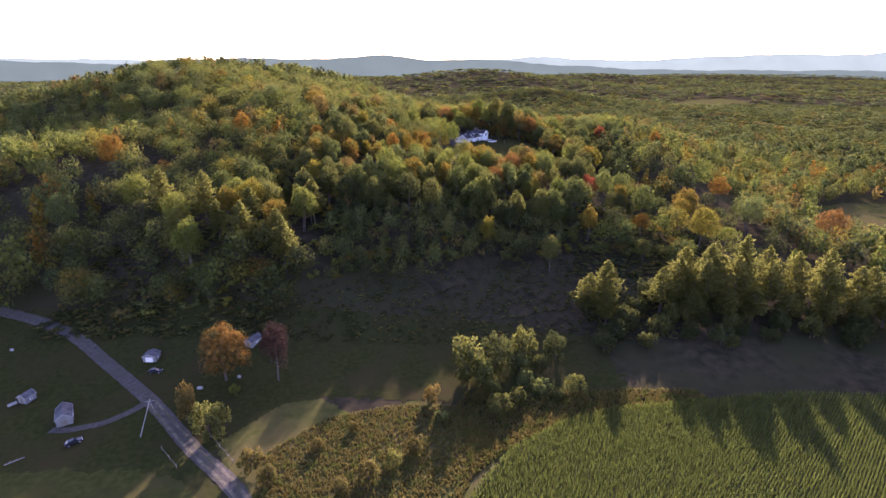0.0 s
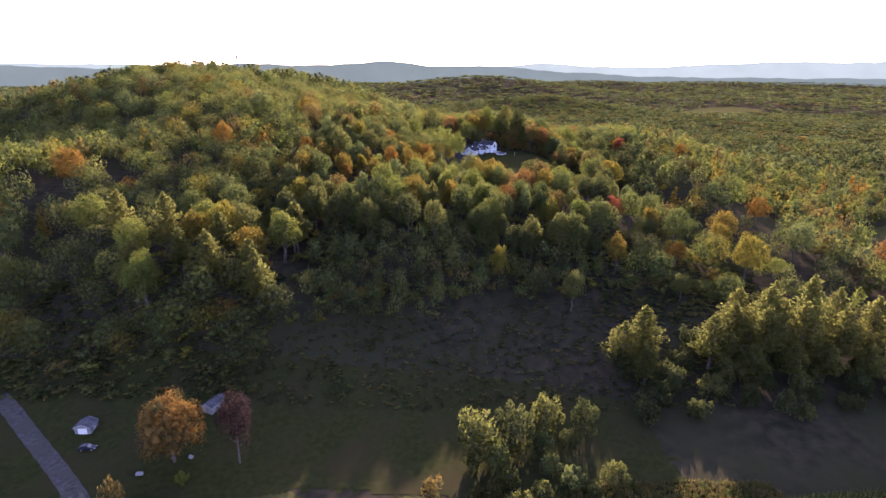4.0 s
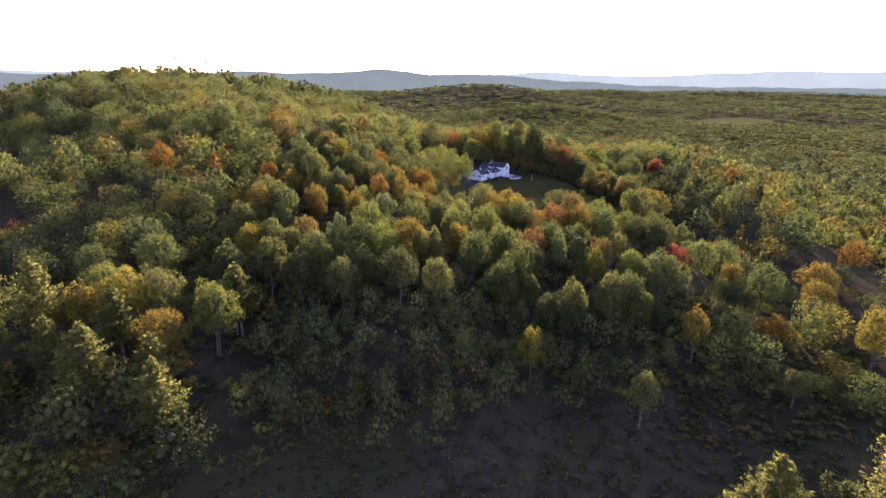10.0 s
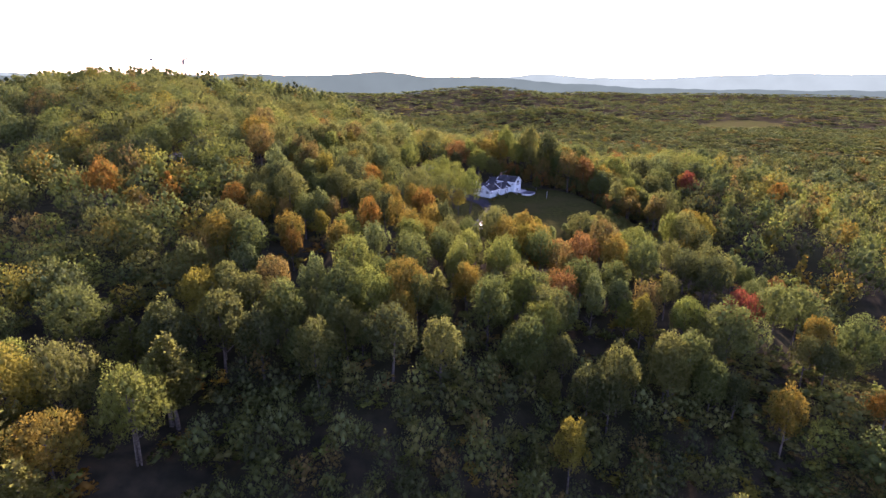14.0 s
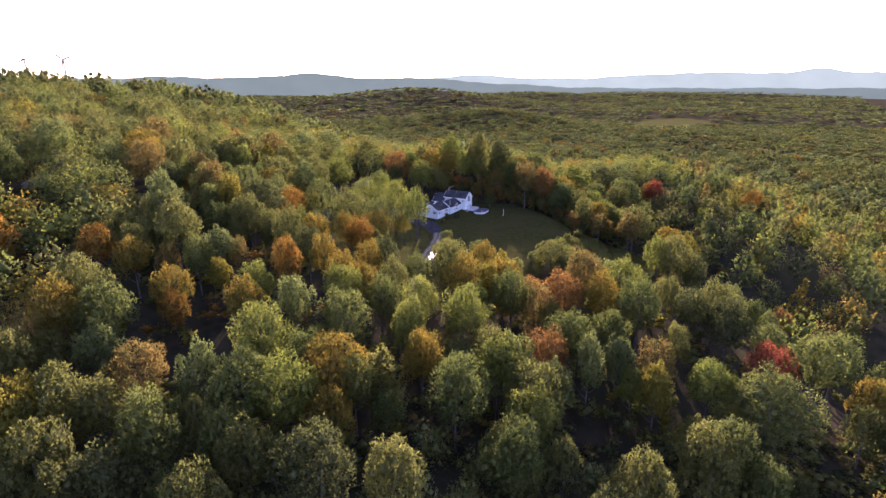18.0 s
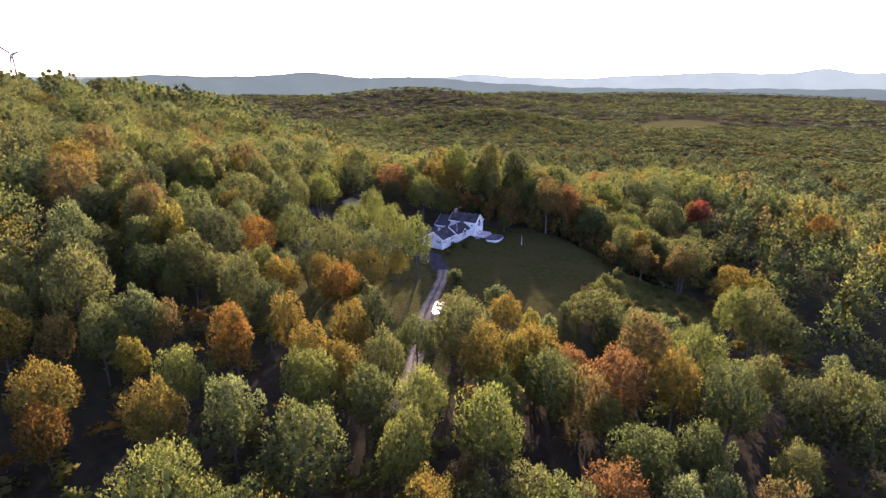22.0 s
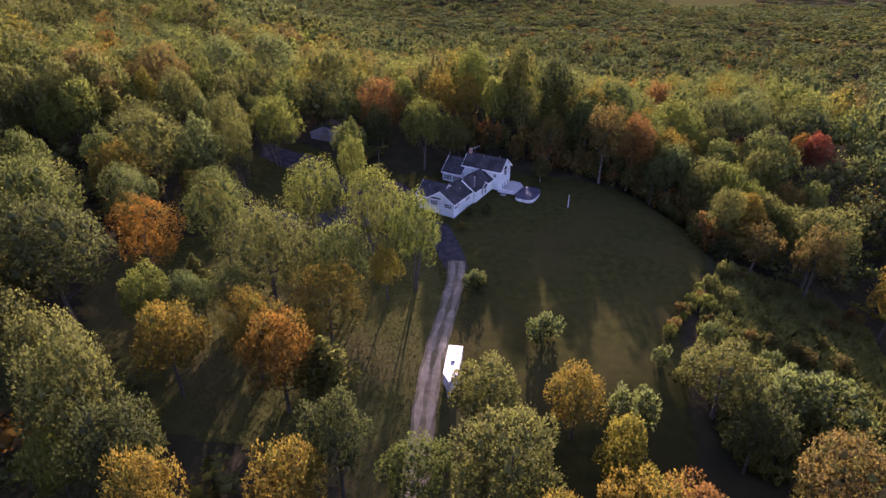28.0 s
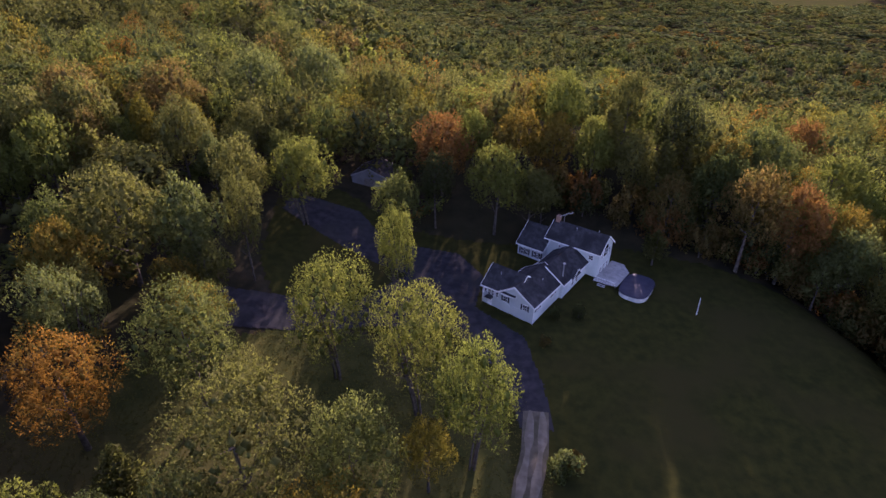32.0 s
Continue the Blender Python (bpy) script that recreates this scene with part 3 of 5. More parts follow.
# trees along the flight line that can be told apart: leaf, x, y, crown width, level of the crown's face
WARM_SLOPE = [("orange", -31.4, 343.7, 8.5, 61.4), ("gold", -22.9, 351.8, 8, 60), ("orange", -13.7, 374.5, 9.5, 58.5), ("gold", -10, 354.4, 8, 56.7), ("lime", -16.9, 333.4, 11, 55.5), ("gold", -55.7, 327.5, 9.5, 59.3), ("orange", -54, 322.9, 7, 56), ("orange", -79.5, 346, 9.5, 65.5), ("gold", -38.9, 324, 9, 57.5), ("sage", -28, 325, 9.5, 56.3), ("green", -64, 313.7, 11, 60), ("sage", -41, 297.7, 11, 52.6), ("green", -23.2, 306, 12, 50), ("green", 7.1, 294.3, 13.5, 48.5), ("lime", -0.5, 318.9, 9.5, 51.8), ("sage", 39.2, 306.5, 9, 45.5), ("green", 49.8, 318.6, 9.5, 46.5), ("green", 62.3, 330, 12.5, 48.6), ("rust", 37.8, 352.2, 10.5, 43), ("rust", 42.9, 339.4, 11.5, 48.5), ("brown", 53.3, 350.2, 12.5, 51), ("gold", 105.5, 394.7, 11.5, 45), ("sage", 104.5, 350.3, 11, 36.7), ("red", 83.2, 305.3, 11.5, 40.6)]
LOWER_SLOPE = [("sage", 93.9, 320.3, 9.5, 38.5), ("rust", 119, 346.3, 9.5, 31), ("lime", 64.9, 300.4, 10.5, 40.8), ("brown", 55.5, 306.8, 9.5, 44), ("lime", 18.4, 337.2, 9.5, 47.9), ("brown", -54, 300.9, 11.5, 53), ("gold", -99.4, 430.5, 15.5, 81), ("yellow", 22.7, 257, 9.5, 29.8), ("olive", 50.7, 240.4, 10.5, 24.5), ("gold", 74.9, 265.7, 10, 33), ("orange", 104.4, 272.6, 9, 28), ("gold", 136.7, 301, 12.5, 28), ("orange", 176.9, 339, 13, 32.5), ("lime", 151.3, 273.5, 12, 19.5), ("olive", 98.4, 250, 9, 21), ("rust", 30.7, 310, 13, 44.3), ("gold", 92.4, 366.5, 12, 44.5), ("gold", 98, 292.6, 10, 39), ("gold", -17.2, 343, 10, 56.8), ("gold", -28.3, 376.2, 9.5, 59.5), ("olive", -3.2, 345, 9.5, 53.2), ("lime", 64.4, 346.4, 12.5, 49), ("brown", 93.9, 404.8, 11.5, 49), ("gold", 87, 422, 10.5, 50.5)]
ROUND_THE_LAWN = [("sage", -50.6, 350.4, 10, 61.5), ("brown", -46.7, 352.8, 7, 60.5), ("dark", -5.5, 361, 8.5, 56), ("lime", 2.4, 330, 9.5, 53), ("dark", -27.8, 358, 9, 60.5), ("gold", 54.3, 337, 10.5, 49.5), ("olive", -58.3, 411, 17, 64), ("olive", -53.6, 448, 18, 66.5), ("lime", -26.2, 460, 13.5, 66), ("rust", 2.6, 476, 14.5, 66), ("brown", 83, 410, 11, 48), ("rust", 107.5, 509, 12.5, 56.5), ("olive", 14.2, 356, 13.5, 53.5), ("gold", 27, 368, 9.5, 50.4), ("yellow", 30.6, 359.5, 8.5, 49.5), ("needle", -64.2, 259.5, 12, 45), ("gold", -76.2, 237.5, 14, 42), ("needle", -87.8, 224.5, 14, 42), ("needle", -68.2, 218, 13, 37), ("needle", -109.7, 241.5, 14, 52), ("needle", -134, 251, 15, 51), ("lime", -107, 215, 13, 39), ("gold", -100.5, 244.5, 11, 47)]
# trees that stand out by colour or place: x, y, crown width
GREEN_TREES = [(-6, 458, 8.6), (72, 473, 13.6), (114, 456, 16.2), (114, 434, 7.9), (4, 360, 7.6), (-7, 334, 8.0), (-15, 319, 11.8), (73, 293, 13.9), (102, 309, 11.4), (-133, 402, 15.8), (-112, 271, 11.4), (-96, 280, 16.6), (112, 296, 12.6)]
OLIVE_TREES = [(-36, 456, 8.7), (-13, 509, 12.0), (-47, 434, 13.1), (-50, 465, 10.2), (15, 371, 9.4), (51, 372, 11.6), (99, 413, 16.3), (-85, 256, 11.9)]
RUST_TREES = [(71, 453, 11.0), (112, 466, 7.1), (214, 286, 18.7)]
LIME_TREES = [(95, 477, 14.5), (62, 649, 25.8), (98, 683, 28.9), (-34, 388, 6.6), (-35, 360, 5.0), (-32, 309, 11.8), (-152, 264, 16.5), (-100, 257, 16.0), (-67, 250, 11.5), (-120, 236, 11.6)]
SAGE_TREES = [(-35, 520, 14.2), (-47, 503, 17.6), (123, 482, 15.2), (62, 372, 10.3), (69, 371, 10.2), (-130, 428, 15.8), (173, 295, 17.7), (-183, 251, 13.5)]
GOLD_TREES = [(64, 471, 9.0), (81, 455, 11.3), (105, 455, 5.2), (80, 469, 9.2), (-69, 342, 8.0), (147, 317, 17.9)]
ORANGE_TREES = [(130, 462, 7.0), (168, 435, 8.4), (-34, 366, 9.3), (-127, 349, 10.6), (-182, 299, 17.3)]
DARK_TREES = [(55, 478, 10.6), (110, 477, 13.1), (-47, 390, 13.0), (52, 364, 8.7), (75, 328, 8.5), (-18, 278, 13.3)]
BROWN_TREES = [(-58, 480, 15.1), (-72, 468, 11.2), (63, 454, 10.9), (-48, 381, 5.4), (-62, 345, 6.4), (-92, 416, 13.7), (-104, 462, 25.8)]
RED_TREES = [(131, 457, 9.0)]
YELLOW_TREES = [(-90, 249, 13.3), (134, 269, 13.6)]
NEEDLE_TREES = [(-114, 224, 17.1)]
ORANGETOP_TREES = [(-75, 163, 15.2)]
PURPLE_TREES = [(-57, 163, 10.3)]
FEATURED = [("green", GREEN_TREES), ("olive", OLIVE_TREES), ("rust", RUST_TREES), ("lime", LIME_TREES), ("sage", SAGE_TREES), ("gold", GOLD_TREES), ("orange", ORANGE_TREES), ("dark", DARK_TREES), ("brown", BROWN_TREES), ("red", RED_TREES), ("yellow", YELLOW_TREES), ("needle", NEEDLE_TREES), ("orangetop", ORANGETOP_TREES), ("purple", PURPLE_TREES)]
PINES = [(60, 205, 13, 19), (68, 209, 13, 22), (66, 198, 10, 14), (90, 205, 13, 20), (98, 209, 14, 22), (107, 204, 13, 23), (112, 213, 14, 25), (121, 207, 13, 23), (128, 216, 12, 28), (134, 206, 13, 22),
         (147, 210, 14, 25), (156, 205, 14, 25), (163, 214, 13, 26), (171, 206, 14, 22), (180, 210, 13, 21), (190, 206, 13, 20), (118, 221, 12, 23), (104, 218, 12, 22), (140, 219, 12, 23),
         (100, 197, 10, 14), (113, 197, 9, 15), (125, 198, 10, 14), (138, 197, 10, 15), (152, 196, 10, 16), (165, 197, 10, 15), (178, 198, 10, 14), (-66, 262, 12, 21), (-88, 241, 11, 20), (-73, 229, 10, 19), (-100, 232, 9, 18)]
FAR_EDGE = [(31, 486, 11, 20), (46, 486, 11, 20), (69, 470, 10, 18), (28, 478, 10, 19), (36, 475, 11, 20), (45, 472, 10, 19), (60, 464, 11, 20), (68, 461, 10, 19), (77, 457, 11, 20), (85, 452, 11, 19), (92, 446, 10, 18), (20, 480, 11, 19), (10, 482, 10, 18), (64, 470, 10, 19), (80, 464, 10, 20), (90, 458, 11, 19)]
PINES_LAWN = [(50, 470, 9, 18), (56, 474, 8, 17), (40, 478, 10, 19), (62, 472, 9, 17), (-8, 376, 9, 14), (-60, 452, 8, 17), (46, 455, 5, 8), (-50, 290, 8, 18), (-80, 275, 8, 17)]
ROADSIDE = [("brown", -78.5, 141, 8.0, 13.0), ("olive", -68.6, 134, 11, 11.0)]
HEDGE = [(9, 165, 11, 16), (19, 170, 9, 14), (29, 176, 8, 13), (41, 176, 6, 11), (14, 160, 7, 11)]
GROVE = [("lime", -0.3, 415.2, 11.5, 22), ("lime", 7.0, 406.4, 10.5, 20), ("lime", -12.9, 422, 12.8, 21), ("olive", -17.5, 397.5, 15.5, 21.5), ("green", -28.5, 411.5, 13.5, 20), ("gold", -8, 389, 12.8, 16.5), ("orange", -39.2, 403.6, 11.5, 16.5), ("sage", -44.3, 413, 9.5, 17.5), ("lime", -4.6, 438.6, 7.4, 20), ("olive", -31, 441.5, 7.5, 20), ("sage", -23, 393, 8, 13), ("yellow", 1.5, 403, 7, 12)]
placed = []
for colour, x, y, w, h in GROVE:
    tree(colour, x, y, w, h, high=True)
    placed.append((x, y, w))
for colour, x, y, w, level in WARM_SLOPE + LOWER_SLOPE + ROUND_THE_LAWN:
    y = y + 0.15 * w
    tree(colour, x, y, w, max(0.9 * w, level - height(x, y) + (0.32 * w if colour != "needle" else 7.0)))
    placed.append((x, y, w))
for colour, row in FEATURED:
    for x, y, w in row:
        if inside(BROOM, np.array(x), np.array(y)):
            bush(colour, x, y, w * 1.1, w * 0.75, "broad overgrown thicket below the lawn")
        else:
            # Warm leaves turned olive on the west slope, toning its shade in.
            tree("olive" if -60 < x < -32 and 354 < y < 384 and colour in ("gold", "orange", "brown") else colour, x, y, min(w * 1.12, 16.0), 13.5 if 340 < y < 386 and 3 < x < 90 else None)
        placed.append((x, y, w))
for x, y, w, h in PINES + PINES_LAWN:
    tree("needle", x, y, w * 1.1, h * 1.02)
    placed.append((x, y, w * 0.8))
for colour, x, y, w, h in ROADSIDE:
    bush(colour, x, y, w, h, "rounded overgrown shrub beside the country road")
    placed.append((x, y, w))
for k, (x, y, w, h) in enumerate(HEDGE):
    bush(("olive", "dark", "olive", "dark", "green")[k], x, y, w * 1.3, h * 0.95, "tall overgrown hedge shrub beside the corn")
    placed.append((x, y, w))
for k, (x, y, w, h) in enumerate(FAR_EDGE):
    tree(("lime", "olive", "green", "gold")[k % 4], x, y, w, h)
    placed.append((x, y, w))
SHRUBS = [("olive", 7, 161, 4.5), ("dark", 13, 164, 4.5), ("olive", 21, 165, 4.5), ("sage", 27, 169, 4.5), ("dark", 35, 170, 4), ("olive", 16, 155, 4.5), ("olive", 18, 146, 5.5), ("olive", 24, 151, 5), ("sage", 33, 156, 4.5), ("olive", 44, 156, 5), ("dark", 38, 152, 3.6), ("weed", 12, 152, 4), ("brown", -4, 151, 4.5), ("sage", 28, 160, 4),
          ("lime", -69, 155, 2.6), ("weed", -52, 120, 5.5), ("weed", -46, 116, 4), ("weed", -36, 129, 3), ("weed", -20, 117, 4.5), ("olive", -14, 122, 3.4), ("weed", -8, 128, 4.2), ("weed", -26, 112, 4), ("sage", 0, 141, 3.2), ("weed", -27, 137, 2.6)]
for colour, x, y, w in SHRUBS:
    bush(colour, x, y, w * 1.45)
for k in range(64):
    x = 60 + (3.7 * k) % 128 + rng.uniform(-1.5, 1.5)
    y = 180 + 36 * ((k * 0.618) % 1) + rng.uniform(-2, 2)
    bush(("dark", "olive", "dark", "dark")[k % 4], float(x), float(y), float(rng.uniform(5.5, 10.0)), label="tangled undergrowth shrub below the pines")
for k in range(11):
    bush(("lime", "brown", "olive")[k % 3], 51.5 + 1.45 * k + rng.uniform(-0.6, 0.6), 388.0 + 1.4 * k + rng.uniform(-0.6, 0.6), float(rng.uniform(1.6, 3.2)), label="low brush along the old wall below the lawn")
LAWN_SHRUBS = [("sage", 28.3, 389.5, 7.2), ("sage", 37, 371, 7), ("sage", 46.2, 381.5, 3.8), ("sage", 18.6, 405.6, 5.2), ("brown", 20.2, 406.8, 3.4), ("olive", 66, 401, 3.6), ("lime", 62, 395, 3.4), ("dark", 23, 437, 2.4), ("brown", 20, 430, 2.2), ("olive", 48, 377, 4), ("sage", 58, 386, 4.5), ("brown", 55, 378, 5), ("sage", 5, 437, 2.2), ("dark", 27.4, 437.6, 3.2), ("olive", 15, 370, 3), ("sage", 66, 380, 5)]
for colour, x, y, w in LAWN_SHRUBS:
    bush(colour, x, y, w, label="grey-green garden shrub at the lawn's edge")

x, y = np.random.default_rng(53).uniform((52, 362), (102, 412), (80, 2)).T
keep = inside(BROOM, x, y)
for k, (bx, by) in enumerate(zip(x[keep], y[keep])):
    bush(("olive", "brown", "weed", "olive", "weed", "dark")[k % 6], float(bx), float(by), float(rng.uniform(1.6, 4.2)), label="tangled brush on the slope below the lawn")

EDGE_BRUSH = [(26, 474), (40, 470), (52, 463), (62, 456), (72, 450), (80, 443), (84, 434), (83, 424), (78, 414)]
for k in range(34):
    q = k / 33 * (len(EDGE_BRUSH) - 1)
    i = min(int(q), len(EDGE_BRUSH) - 2)
    x, y = (a + (b - a) * (q - i) for a, b in zip(EDGE_BRUSH[i], EDGE_BRUSH[i + 1]))
    bush(("brown", "olive", "rust", "dark", "olive", "brown")[k % 6], float(x + rng.uniform(-2, 2)), float(y + rng.uniform(-1, 4)), float(rng.uniform(6.5, 11.0)), label="dense brush at the foot of the trees behind the lawn")

DRIVE_STRIP = [(-4, 340), (12, 352), (16, 380), (18, 398), (15, 424), (2, 432), (-10, 430), (-3, 400), (-3, 385), (-8, 366)]
GLADE = [(-38, 398), (-33, 400), (-26, 408), (-27, 416), (-33, 411), (-38, 406)]
BACK_YARD = [(-40, 446), (-31, 438), (-24, 426), (-16, 428), (-10, 440), (-4, 452), (-12, 466), (-30, 470), (-38, 462)]
OPEN = [FAR_CLEARING, BACK_YARD, BROOM, LAWN_EDGE, DRIVE_STRIP, GLADE, FIELD_EDGE, NEAR_EDGE, [(236, 318), (260, 300), (300, 316), (345, 350), (335, 392), (300, 394), (268, 382), (248, 352)], [(140, 305), (146, 318), (139, 335), (146, 338), (158, 325), (158, 300)]]


def scatter(step, near, far, r, jitter=0.42):
    """Tree places on a shaken grid, in the sector that opens ahead, outside clearings and clear of the featured trees."""
    ax = np.arange(-far, far, step)
    PX, PY = np.meshgrid(ax, np.arange(150, far + 200, step * 0.87))
    PX = PX + (np.arange(PX.shape[0]) % 2)[:, None] * step / 2
    PX, PY = (PX + r.uniform(-jitter, jitter, PX.shape) * step).ravel(), (PY + r.uniform(-jitter, jitter, PY.shape) * step).ravel()
    d = np.hypot(PX, PY - 150)
    ok = (d >= near) & (d < far) & (np.abs(PX) < 30 + 0.87 * PY)
    edge = np.interp(PX, [-110, -70, -50, -30, 10, 40, 86, 110], [193, 199, 216, 226, 239, 249, 253, 245]) + 3 * np.sin(PX / 23) + 3 * np.sin(PX / 9)
    ok &= PY > edge
    PX, PY = PX[ok], PY[ok]
    keep = np.ones(len(PX), bool)
    for poly in OPEN:
        for dx, dy in ((0, 0), (2.5, 0), (-2.5, 0), (0, 2.5), (0, -2.5)):
            keep &= ~inside(poly, PX + dx, PY + dy)
    keep &= ~((PX > 82) & (PX < 190) & (PY < 305) & (r.uniform(size=len(PX)) < 0.2))
    glade = np.hypot((PX - 165) / 85, (PY - 342) / 60) < 1
    keep &= ~(glade & (r.uniform(size=len(PX)) < 0.4))
    return PX[keep], PY[keep]


def clear_of(PX, PY, W, others, part=0.36):
    keep = np.ones(len(PX), bool)
    for x, y, w in others:
        keep &= np.hypot(PX - x, PY - y) > part * (W + w)
    return keep


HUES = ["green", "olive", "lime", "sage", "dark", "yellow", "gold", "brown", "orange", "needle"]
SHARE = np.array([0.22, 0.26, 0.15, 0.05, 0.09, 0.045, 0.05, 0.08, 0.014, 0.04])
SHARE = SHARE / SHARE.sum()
# woodland next to the flight line: every tree a thing
PX, PY = scatter(7.8, 0, 480, rng)
W = rng.uniform(6.2, 12.6, len(PX))
ok = clear_of(PX, PY, W, placed)
box = (PX > -80) & (PX < 112) & (PY > 272) & (PY < 480)
belt = (PX > 3) & (PX < 50) & (PY > 352) & (PY < 388)
ok &= ~belt
# Made-up gap: trees left out to stand in for a band of shade.
SHADE_GAP = [(-68, 315), (-44, 311), (-18, 311), (-9, 330), (-20, 336), (-36, 333), (-60, 336)]
ok &= ~inside(SHADE_GAP, PX, PY)
gaps = np.sin(PX / 9.5 + 1.3 * np.sin(PY / 14)) * np.sin(PY / 8.0 + PX / 21 + 0.7)
ok &= (gaps > np.where((PX > 52) & (PY < 345), 0.0, -0.3)) | (PY > 440)
drive = (np.abs(PX - np.interp(PY, [330, 352, 380], [-6, 1, 7])) > 4.5) | (PY < 347)
for x, y, w in zip(PX[ok & box & drive], PY[ok & box & drive], W[ok & box & drive]):
    warm = math.exp(-((x + 40) / 60) ** 2 - ((y - 350) / 48) ** 2)
    c = rng.choice(HUES, p=SHARE)
    if rng.uniform() < (0.7 if y < 354 else 0.45) * warm:
        c = rng.choice(["gold", "yellow", "olive", "orange"], p=[0.3, 0.33, 0.3, 0.07])
    # Both swaps below put the slope's shade into the leaf colour.
    if x < -34 and 354 < y < 384 and c in ("gold", "yellow", "orange", "brown"):
        c = "olive" if rng.uniform() < 0.5 else "dark"
    if (y < 285 or x > 55 and y < 340) and c not in ("green", "olive", "dark"):
        c = "dark" if rng.uniform() < 0.6 else "olive"
    tree(str(c), float(x), float(y), float(w if c != "needle" else w * 0.9), high=bool(inside(ORCHARD_EDGE, np.array(x), np.array(y))) and c != "needle")


def stamp(name, bases, px, py, w, h, hue, label, r):
    """One body of woodland: many small trees cast from a few models, each with its own turn, size and colour."""
    vs, fs, ns, mi, tn, o = [], [], [], [], [], 0
    pick = r.integers(len(bases), size=len(px))
    pz = ground(px, py)
    for k, (v, f, nv) in enumerate(bases):
        s = np.where(pick == k)[0]
        if not len(s):
            continue
        a = r.uniform(0, 6.28, len(s))
        c, n = np.cos(a)[:, None], np.sin(a)[:, None]
        xx, yy, zz = v[None, :, 0], v[None, :, 1], v[None, :, 2]
        out = np.stack([px[s, None] + (xx * c - yy * n) * w[s, None], py[s, None] + (xx * n + yy * c) * w[s, None], pz[s, None] + zz * h[s, None]], -1)
        vs.append(out.reshape(-1, 3))
        ns.append(np.stack([nv[None, :, 0] * c - nv[None, :, 1] * n, nv[None, :, 0] * n + nv[None, :, 1] * c, np.tile(nv[None, :, 2], (len(s), 1))], -1).reshape(-1, 3))
        fs.append((f[None] + np.arange(len(s))[:, None, None] * len(v)).reshape(-1, 3) + o)
        o += len(s) * len(v)
        mi.append(np.repeat(hue[s], len(f)))
        tn.append(np.repeat(r.uniform(0, 1, len(s)), len(f)))
    me = mesh_from(name, np.concatenate(vs), np.concatenate(fs), [LEAF[c] for c in HUES], np.concatenate(mi), np.concatenate(tn), np.concatenate(ns))
    return tagged(new(name, me), label, "woodland", kind="stuff")


def small_tree(seed, count, per, size, core=0.8, loose=0.4, plate=False):
    """A far tree: a few boughs, each a faceted heart under loose leaf sprays."""
    v, f, n = crown_arrays(np.random.default_rng(seed), count, per, size, core=core, loose=loose, plate=plate, width=10.0, base=3.0, top=15.0, plump=0.08)
    return v / np.array([10, 10, 15]), f, n


FINE = [small_tree(260 + i, 17, 125, 0.41, core=0.28, loose=0.8) for i in range(4)]
MID = [small_tree(200 + i, 12, 48, 0.62, core=0.36, loose=0.6) for i in range(6)]
BEYOND = [small_tree(220 + i, 7, 24, 0.95, core=0.5, plate=True) for i in range(5)]
v, f, n = pine_arrays(np.random.default_rng(230), top=15.0, width=8.0, levels=10, arms=4, along=4, size=1.7, quad=False, first=0.2)
MID.append((v / np.array([10, 10, 15]), f, n))
FARTHEST = [small_tree(250 + i, 3, 9, 1.8, core=0.5, plate=True) for i in range(4)]
FAR = [small_tree(210 + i, 5, 13, 1.25, core=0.5, plate=True) for i in range(4)]


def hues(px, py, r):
    # Farther woods get greyer leaf shares, putting the haze of distance into colour.
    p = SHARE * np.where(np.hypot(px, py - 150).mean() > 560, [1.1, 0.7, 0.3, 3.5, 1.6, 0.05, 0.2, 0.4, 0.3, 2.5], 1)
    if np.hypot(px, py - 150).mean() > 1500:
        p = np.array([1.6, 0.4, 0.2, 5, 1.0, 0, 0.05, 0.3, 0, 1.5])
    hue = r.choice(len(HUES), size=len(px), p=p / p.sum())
    warm = np.exp(-((px + 70) / 70) ** 2 - ((py - 345) / 35) ** 2)
    crest = (px < -60) & (py > 365) & (hue > 4) & (hue < 9) & (r.uniform(size=len(px)) < 0.6)
    hue = np.where(crest, r.choice([0, 1, 4], size=len(px), p=[0.45, 0.25, 0.3]), hue)
    return np.where(r.uniform(size=len(px)) < 0.4 * warm, r.choice([5, 6, 8, 1], size=len(px), p=[0.3, 0.35, 0.15, 0.2]), hue)


ux, uy = scatter(4.6, 0, 400, rng)
near = (np.abs(ux) < 130) & (uy < 500) & (rng.uniform(size=len(ux)) < 0.42)
ux, uy = ux[near], uy[near]
lane = (np.abs(ux - np.interp(uy, [330, 352, 380], [-6, 1, 7])) > 3.5) | (uy < 347)
lane &= ~((ux > 3) & (ux < 50) & (uy > 366)) & ~inside(ORCHARD_EDGE, ux, uy)
ux, uy = ux[lane], uy[lane]
UNDER = [small_tree(240 + i, 3, 22, 1.7, core=0.6) for i in range(4)]
stamp("understorey", UNDER, ux, uy, rng.uniform(4.5, 7.5, len(ux)), rng.uniform(3.0, 7.0, len(ux)), hues(ux, uy, rng), "young trees and brush filling the gaps below the crowns", rng)
tx, ty = np.random.default_rng(61).uniform((-160, 186), (140, 300), (7200, 2)).T
rim = np.interp(tx, [-110, -70, -50, -30, 10, 40, 86, 110], [193, 199, 216, 226, 239, 249, 253, 245])
scrub = (tx > 62) & (ty > 236) | (tx < -62) & (ty < 240)
open_land = ((ty < rim + 2) & (tx > -75) & (tx < 100) | scrub) & ~inside(FIELD_EDGE, tx, ty) & ~inside(NEAR_EDGE, tx, ty)
tx, ty, big = tx[open_land], ty[open_land], np.where(scrub, 1.7, 1.0)[open_land]
